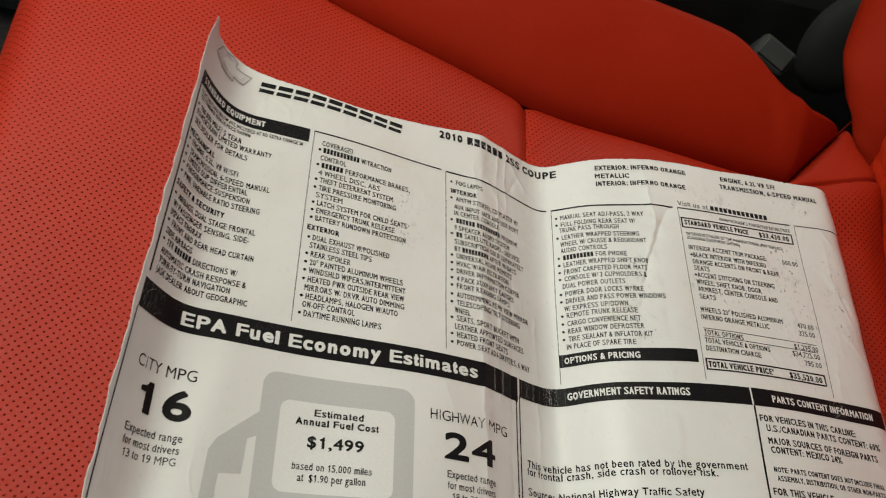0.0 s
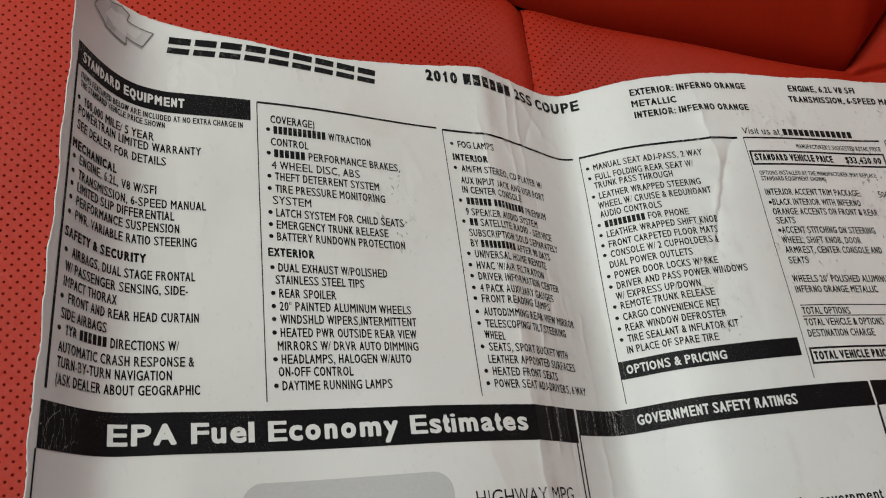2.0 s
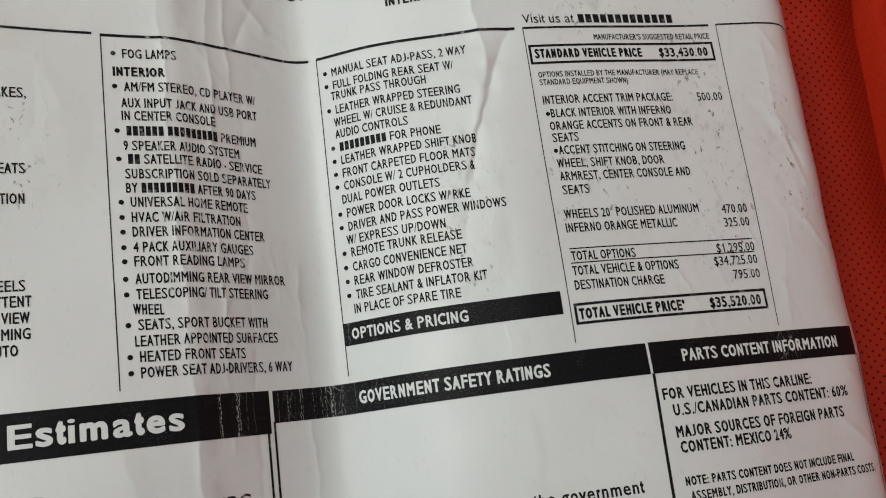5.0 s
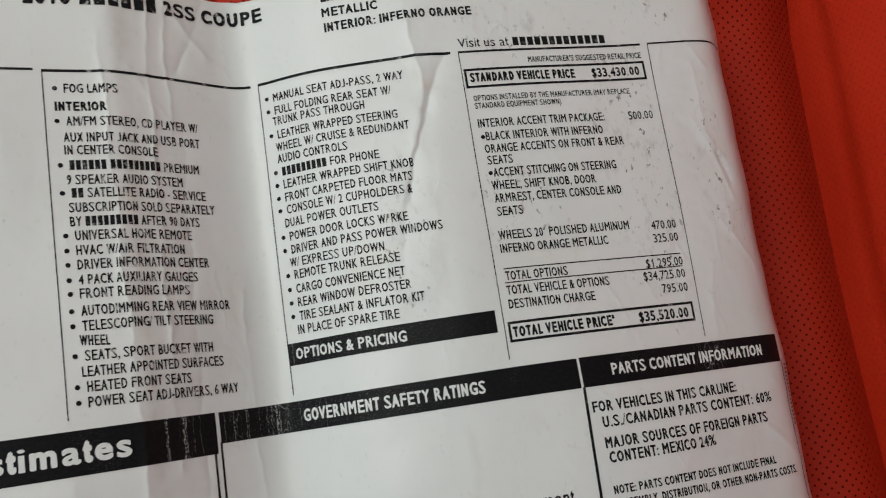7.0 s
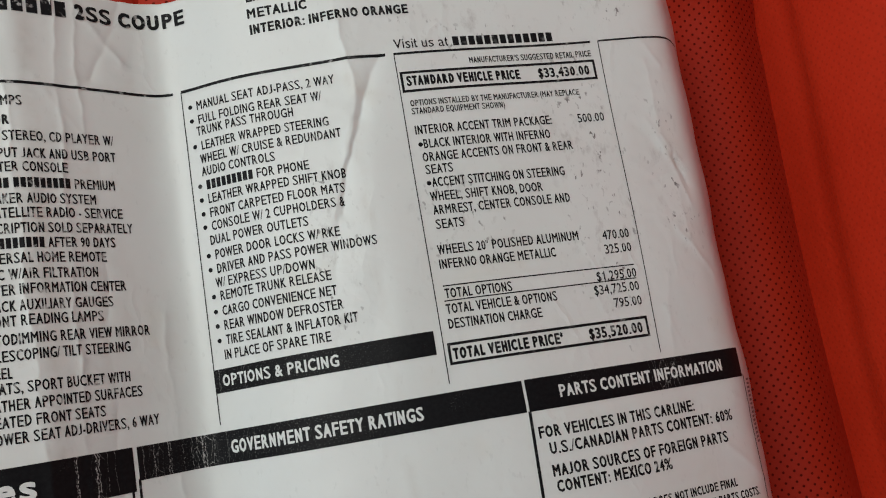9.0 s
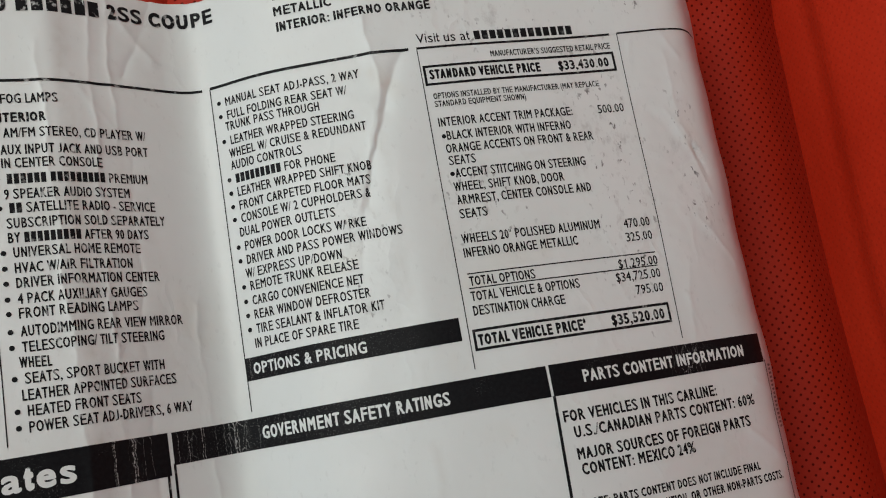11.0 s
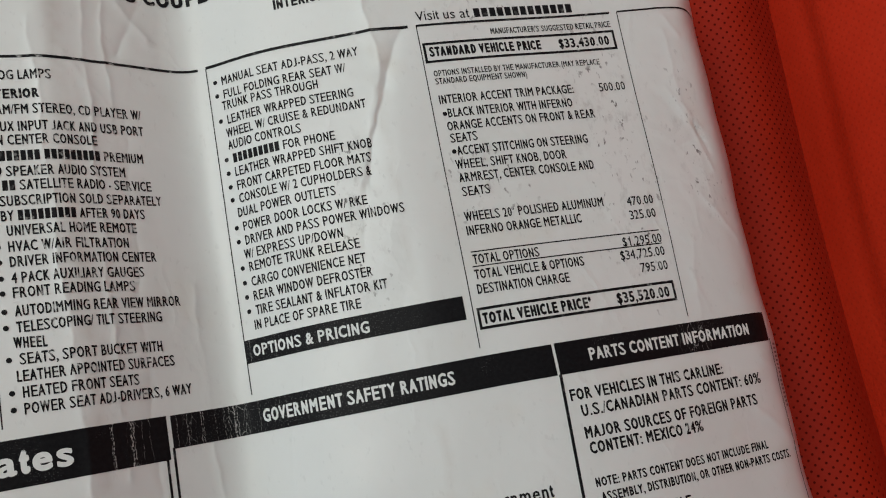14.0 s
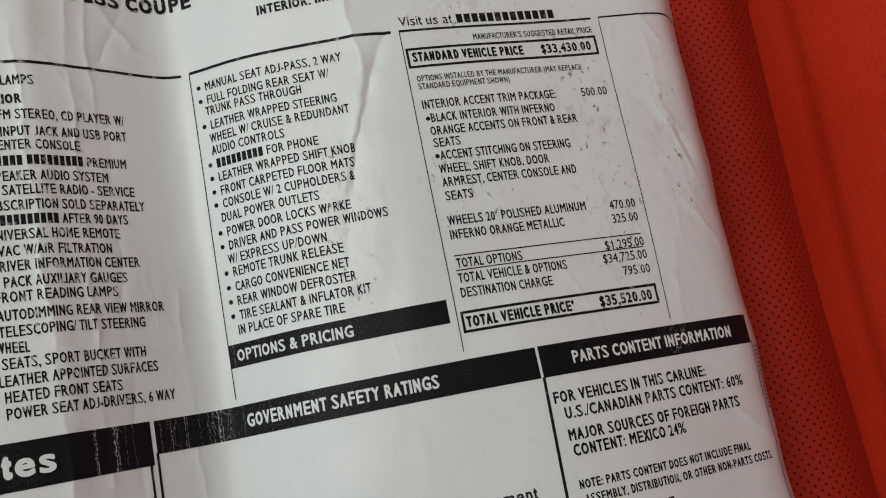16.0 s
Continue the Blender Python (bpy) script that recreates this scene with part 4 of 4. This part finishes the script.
# third column
rule(-49.0, 58.5, 16.5, 58.1, 0.85)
rule(-48.9, 58.4, -48.7, -42.3, 0.30)
column([
    ("*", "FOG LAMPS", 51.5, -28.6),
    ("=", "INTERIOR", 45.9, -32.1),
    ("*", "AM/FM STEREO, CD PLAYER W/", 41.3, -3.6),
    ("-", "AUX INPUT JACK AND USB PORT", 36.3, -3.4),
    ("-", "IN CENTER CONSOLE", 32.4, -17.7),
    ("*", "###### ######### PREMIUM", 27.8, -4.6),
    ("-", "9 SPEAKER AUDIO SYSTEM", 23.4, -10.6),
    ("*", "## SATELLITE RADIO - SERVICE", 19.4, -3.1),
    ("-", "SUBSCRIPTION SOLD SEPARATELY", 15.1, -0.6),
    ("-", "BY ######### AFTER 90 DAYS", 11.0, -6.2),
    ("*", "UNIVERSAL HOME REMOTE", 6.9, -9.2),
    ("*", "HVAC W/AIR FILTRATION", 2.6, -12.1),
    ("*", "DRIVER INFORMATION CENTER", -1.5, -4.4),
    ("*", "4 PACK AUXILIARY GAUGES", -5.8, -8.6),
    ("*", "FRONT READING LAMPS", -9.7, -11.8),
    ("*", "AUTODIMMING REAR VIEW MIRROR", -14.5, 1.2),
    ("*", "TELESCOPING/ TILT STEERING", -18.7, -5.0),
    ("-", "WHEEL", -22.6, -36.6),
    ("*", "SEATS, SPORT BUCKET WITH", -26.9, -6.0),
    ("-", "LEATHER APPOINTED SURFACES", -31.2, -2.9),
    ("*", "HEATED FRONT SEATS", -35.3, -13.9),
    ("*", "POWER SEAT ADJ-DRIVERS, 6 WAY", -39.5, 1.1),
], -43.4, -44.4, -45.8, -46.0, 2.9, lambda v: -0.4 + 0.008 * v)

# fourth column
rule(19.1, 58.3, 84.2, 57.8, 0.95)
rule(19.1, 58.2, 18.4, -43.4, 0.30)
column([
    ("*", "MANUAL SEAT ADJ-PASS, 2 WAY", 51.2, 67.7),
    ("*", "FULL FOLDING REAR SEAT W/", 46.7, 63.1),
    ("-", "TRUNK PASS THROUGH", 43.1, 54.2),
    ("*", "LEATHER WRAPPED STEERING", 38.4, 64.2),
    ("-", "WHEEL W/ CRUISE & REDUNDANT", 34.2, 67.3),
    ("-", "AUDIO CONTROLS", 30.3, 47.0),
    ("*", "######### FOR PHONE", 25.9, 56.6),
    ("*", "LEATHER WRAPPED SHIFT KNOB", 21.6, 67.0),
    ("*", "FRONT CARPETED FLOOR MATS", 17.3, 66.0),
    ("*", "CONSOLE W/ 2 CUPHOLDERS &", 13.2, 65.4),
    ("-", "DUAL POWER OUTLETS", 9.0, 54.0),
    ("*", "POWER DOOR LOCKS W/ RKE", 4.5, 62.6),
    ("*", "DRIVER AND PASS POWER WINDOWS", 0.2, 72.7),
    ("-", "W/ EXPRESS UP/DOWN", -3.9, 54.0),
    ("*", "REMOTE TRUNK RELEASE", -7.9, 58.3),
    ("*", "CARGO CONVENIENCE NET", -12.4, 59.2),
    ("*", "REAR WINDOW DEFROSTER", -16.7, 60.5),
    ("*", "TIRE SEALANT & INFLATOR KIT", -21.0, 64.0),
    ("-", "IN PLACE OF SPARE TIRE", -25.2, 55.8),
], 23.9, 22.8, 21.6, 21.5, 2.9, lambda v: -0.6)
bar = patch("title_bar", 18.6, -34.5, 84.3, -27.7, INK)
write("OPTIONS & PRICING", 21.0, -32.8, 57.0, 3.4, BACK_INK, weight=0.033, tilt=-0.3, lift=0.00018).parent = bar

# fifth column
rule(86.7, 57.8, 152.9, 57.8, 0.75)
rule(155.7, 58.0, 193.2, 58.1, 0.60)
rule(86.8, 57.6, 86.5, -43.1, 0.28)
rule(155.6, 58.0, 153.8, -43.4, 0.28)
write("Visit us at #############", 87.2, 59.5, 140.0, 3.1, weight=0.022, tilt=-0.5)
write("MANUFACTURER'S SUGGESTED RETAIL PRICE", 110.3, 53.0, 152.3, 2.1, tilt=-0.2)
frame_box(87.9, 45.3, 152.5, 51.3, 0.80)
PRICES = [
    ("STANDARD VEHICLE PRICE", 89.2, 46.9, 126.3, 3.3, 0.016),
    ("$33,430.00", 132.6, 46.6, 150.5, 3.3, 0.016),
    ("OPTIONS INSTALLED BY THE MANUFACTURER (MAY REPLACE", 89.2, 40.3, 145.3, 2.0, 0.0),
    ("STANDARD EQUIPMENT SHOWN)", 89.2, 37.7, 119.0, 2.0, 0.0),
    ("INTERIOR ACCENT TRIM PACKAGE:", 89.3, 31.2, 133.6, 2.9, 0.0),
    ("500.00", 142.7, 30.7, 152.0, 2.9, 0.0),
    ("BLACK INTERIOR WITH INFERNO", 91.1, 26.7, 132.1, 2.9, 0.0),
    ("ORANGE ACCENTS ON FRONT & REAR", 90.1, 22.5, 138.9, 2.9, 0.0),
    ("SEATS", 90.3, 18.6, 98.8, 2.9, 0.0),
    ("ACCENT STITCHING ON STEERING", 91.6, 14.5, 134.2, 2.9, 0.0),
    ("WHEEL, SHIFT KNOB, DOOR", 90.3, 10.2, 125.9, 2.9, 0.0),
    ("ARMREST, CENTER CONSOLE AND", 90.5, 6.0, 134.1, 2.9, 0.0),
    ("SEATS", 90.5, 1.6, 99.2, 2.9, 0.0),
    ("WHEELS 20\" POLISHED ALUMINUM", 89.6, -6.1, 134.2, 2.9, 0.0),
    ("470.00", 142.2, -7.2, 151.3, 2.9, 0.0),
    ("INFERNO ORANGE METALLIC", 89.5, -10.4, 125.9, 2.9, 0.0),
    ("325.00", 142.0, -11.6, 151.1, 2.9, 0.0),
    ("TOTAL OPTIONS", 89.5, -19.1, 110.0, 2.9, 0.0),
    ("$1,295.00", 137.5, -19.7, 151.0, 2.9, 0.0),
    ("TOTAL VEHICLE & OPTIONS", 89.1, -23.6, 123.4, 2.9, 0.0),
    ("$34,725.00", 135.7, -23.8, 151.0, 2.9, 0.0),
    ("DESTINATION CHARGE", 89.0, -27.9, 117.6, 2.9, 0.0),
    ("795.00", 141.4, -28.3, 150.9, 2.9, 0.0),
]
for text, u0, v0, u1, cap, bold in PRICES:
    write(text, u0, v0, u1, cap, weight=max(bold * 2.6, 0.021), tilt=-0.3 if u1 - u0 > 20 else 0.0)
write("TOTAL VEHICLE PRICE*", 88.9, -36.7, 122.5, 3.3, weight=0.042)
write("$35,520.00", 131.0, -36.7, 149.3, 3.3, weight=0.042)
dot(90.2, 28.0)
dot(90.7, 15.8)
rule(89.3, -15.4, 150.8, -15.8, 0.35)
rule(89.0, -19.8, 150.7, -20.0, 0.35)
frame_box(88.0, -37.7, 151.1, -32.2, 0.80)

# header of the sheet
def brand_word(u0, u1, v0, cap, count):
    """Wide slanted wordmark, drawn as plain slotted blocks."""
    step = (u1 - u0) / count
    for k in range(count):
        a, b = u0 + k * step, u0 + (k + 0.84) * step
        tilt = 0.9 * k / count
        patch("brand_block", a, v0 + tilt, b, v0 + 0.36 * cap + tilt, TYPE_INK, lean_u=0.4)
        patch("brand_block", a + 0.5, v0 + 0.58 * cap + tilt, b + 0.5, v0 + cap + tilt, TYPE_INK, lean_u=0.4)


brand_word(-147.6, -73.0, 72.9, 6.1, 9)
write("2010 ###### 2SS COUPE", -52.7, 79.6, 23.4, 5.0, weight=0.052, tilt=0.7)
write("EXTERIOR: INFERNO ORANGE", 44.6, 81.4, 95.6, 3.2, weight=0.044, tilt=0.8)
write("METALLIC", 44.4, 76.0, 62.8, 3.2, weight=0.044)
write("INTERIOR: INFERNO ORANGE", 44.8, 70.7, 93.8, 3.2, weight=0.044, tilt=0.6)
write("ENGINE, 6.2L V8 SFI", 116.2, 81.8, 148.8, 3.2, weight=0.044, tilt=-0.4)
write("TRANSMISSION, 6-SPEED MANUAL", 114.9, 76.3, 173.6, 3.2, weight=0.044, tilt=-0.3)


def flat_shape(name, pts, mat, lift):
    """A printed shape from its corners, in millimetres of the flat sheet."""
    bm = bmesh.new()
    bm.faces.new([bm.verts.new((a / 1000, b / 1000, 0)) for a, b in pts])
    for ax in (0, 1):
        lo = min(p[ax] for p in pts)
        hi = max(p[ax] for p in pts)
        for k in range(1, int(hi - lo) + 1):
            co, no = [0, 0, 0], [0, 0, 0]
            co[ax], no[ax] = (lo + k) / 1000, 1
            bmesh.ops.bisect_plane(bm, geom=bm.verts[:] + bm.edges[:] + bm.faces[:], plane_co=co, plane_no=no)
    bm.verts.index_update()
    v = np.array([w.co[:2] for w in bm.verts])
    f = [[w.index for w in q.verts] for q in bm.faces]
    bm.free()
    printed_polys(name, v, f, mat, lift)


def emblem():
    """Grey shaded cross-shaped badge, plain."""
    cross = [(-177.5, 75.5), (-171.5, 73.0), (-171.0, 72.0), (-161.3, 70.9), (-161.5, 73.6), (-155.3, 72.9), (-151.9, 79.1), (-161.5, 79.8), (-160.5, 82.6), (-163.9, 83.8), (-169.0, 82.2), (-173.3, 82.1)]
    cu, cv = -164.6, 77.2
    flat_shape("emblem_shadow", [(a - 0.2, b - 0.8) for a, b in cross], GREY_INK, 0.00006)
    flat_shape("emblem_body", cross, PALE_INK, 0.00010)
    flat_shape("emblem_facet", [(-171.0, 72.6), (-166.5, 72.2), (-164.8, 77.4), (-166.0, 83.0), (-169.0, 82.0), (-170.2, 77.6)], GREY_INK, 0.00014)
    flat_shape("emblem_face", [(cu + 1.2 + (a - cu) * 0.62, cv + 0.2 + (b - cv) * 0.55) for a, b in cross], BACK_INK, 0.00018)
    for p, q in zip(cross, cross[1:] + cross[:1]):
        rule(*p, *q, 0.42, MID_INK, 0.00022, "emblem_outline")


emblem()

# fuel economy panel
bar = patch("title_bar", -185.7, -56.3, -7.6, -44.5, INK, tilt=-0.8)
write("EPA Fuel Economy Estimates", -162.0, -53.8, -33.4, 5.9, BACK_INK, weight=0.062, lift=0.00020).parent = bar
rule(-186.0, -56.4, -186.6, -136.0, 0.6)
rule(-8.6, -56.4, -9.2, -136.0, 0.75)
rule(-6.4, -54.0, -7.0, -136.0, 0.75)
write("CITY MPG", -178.2, -76.0, -151.6, 4.6, weight=-0.010)
write("16", -174.6, -92.2, -151.6, 12.2, BIG_INK, weight=0.062)
write("Expected range", -177.0, -100.2, -153.2, 3.0)
write("for most drivers", -176.6, -104.8, -153.6, 3.0)
write("13 to 19 MPG", -175.6, -109.2, -154.2, 3.0, weight=0.008)
write("HIGHWAY MPG", -56.0, -76.6, -16.0, 4.6, weight=-0.010)
write("24", -49.6, -92.9, -24.5, 11.8, BIG_INK, weight=0.062)
write("Expected range", -48.2, -100.6, -24.6, 3.0)
write("for most drivers", -48.0, -105.2, -24.8, 3.0)
write("18 to 30 MPG", -46.0, -109.6, -25.5, 3.0, weight=0.008)


def rounded(u0, v0, u1, v1, r, mat, lift, name):
    """A printed rectangle with round corners."""
    bm = bmesh.new()
    pts = []
    for cu, cv, a0 in ((u1 - r, v1 - r, 0), (u0 + r, v1 - r, 90), (u0 + r, v0 + r, 180), (u1 - r, v0 + r, 270)):
        for k in range(7):
            a = radians(a0 + 15 * k)
            pts.append((cu + r * math.cos(a), cv + r * math.sin(a)))
    bm.faces.new([bm.verts.new((a / 1000, b / 1000, 0)) for a, b in pts])
    for ax, lo, hi in ((0, u0, u1), (1, v0, v1)):
        for k in range(1, int((hi - lo) / 1.5) + 1):
            co, no = [0, 0, 0], [0, 0, 0]
            co[ax], no[ax] = (lo + 1.5 * k) / 1000, 1
            bmesh.ops.bisect_plane(bm, geom=bm.verts[:] + bm.edges[:] + bm.faces[:], plane_co=co, plane_no=no)
    bm.verts.index_update()
    v = np.array([w.co[:2] for w in bm.verts])
    f = [[w.index for w in q.verts] for q in bm.faces]
    bm.free()
    return printed_polys(name, v, f, mat, lift)


pump = rounded(-126.0, -135.0, -63.0, -65.4, 6.0, GREY_INK, 0.00008, "pump_picture")
rounded(-118.0, -113.0, -71.2, -76.4, 4.0, BACK_INK, 0.00014, "pump_window").parent = pump
flat_shape("pump_hose", [(-126.0, -83.2), (-135.0, -91.0), (-141.0, -96.4), (-143.4, -101.0), (-145.2, -135.0), (-139.8, -135.0), (-138.5, -109.3), (-130.0, -108.3), (-129.3, -94.6), (-126.0, -93.0)], GREY_INK, 0.00008)
write("Estimated", -104.2, -82.0, -84.2, 3.0, weight=0.050, lift=0.00022)
write("Annual Fuel Cost", -111.4, -86.0, -77.8, 3.0, weight=0.050, lift=0.00022)
write("$1,499", -106.0, -95.0, -83.5, 4.8, weight=0.050, lift=0.00022)
write("based on 15,000 miles", -111.0, -104.0, -79.8, 2.9, lift=0.00022)
write("at  $1.90 per gallon", -108.6, -108.4, -82.2, 2.9, lift=0.00022)

# safety and parts panels
bar = patch("title_bar", -6.4, -54.4, 107.0, -45.4, INK)
write("GOVERNMENT SAFETY RATINGS", 21.0, -51.8, 78.0, 3.8, BACK_INK, weight=0.033, lift=0.00018).parent = bar
write("This vehicle has not been rated by the government", -2.6, -86.4, 98.8, 3.4, weight=0.036)
write("for frontal crash, side crash or rollover risk.", -2.8, -90.0, 84.8, 3.4, weight=0.036)
write("Source: National Highway Traffic Safety", -2.8, -99.0, 77.5, 3.4, weight=0.036)
write("Administration (NHTSA).", -2.8, -104.0, 46.8, 3.4, weight=0.036)
rule(107.8, -54.2, 105.2, -136.0, 0.9)
bar = patch("title_bar", 107.8, -54.4, 184.6, -45.3, INK)
write("PARTS CONTENT INFORMATION", 117.7, -51.7, 175.0, 3.6, BACK_INK, weight=0.033, lift=0.00018).parent = bar
for text, u0, v0, u1, cap in (
    ("FOR VEHICLES IN THIS CARLINE:", 109.2, -62.1, 161.6, 3.3),
    ("U.S./CANADIAN PARTS CONTENT: 60%", 111.5, -66.8, 175.4, 3.3),
    ("MAJOR SOURCES OF FOREIGN PARTS", 111.1, -72.9, 171.9, 3.3),
    ("CONTENT: MEXICO 24%", 111.5, -77.2, 149.3, 3.3),
    ("NOTE: PARTS CONTENT DOES NOT INCLUDE FINAL", 111.0, -86.1, 171.7, 2.5),
    ("ASSEMBLY, DISTRIBUTION, OR OTHER NON-PARTS COSTS.", 111.8, -90.1, 180.5, 2.5),
    ("FOR THIS VEHICLE:", 108.5, -96.7, 140.0, 3.3),
    ("FINAL ASSEMBLY POINT:", 111.8, -101.6, 153.0, 3.3),
    ("OSHAWA, ON", 112.6, -106.4, 133.0, 3.3),
    ("CANADA", 142.0, -106.4, 156.0, 3.3),
):
    write(text, u0, v0, u1, cap, weight=0.034)
rule(185.6, -53.8, 185.2, -136.0, 0.55)
for k in range(16):
    patch("edge_mark", 188.0, -56.0 - 1.3 * k, 192.5, -55.3 - 1.3 * k, MID_INK)
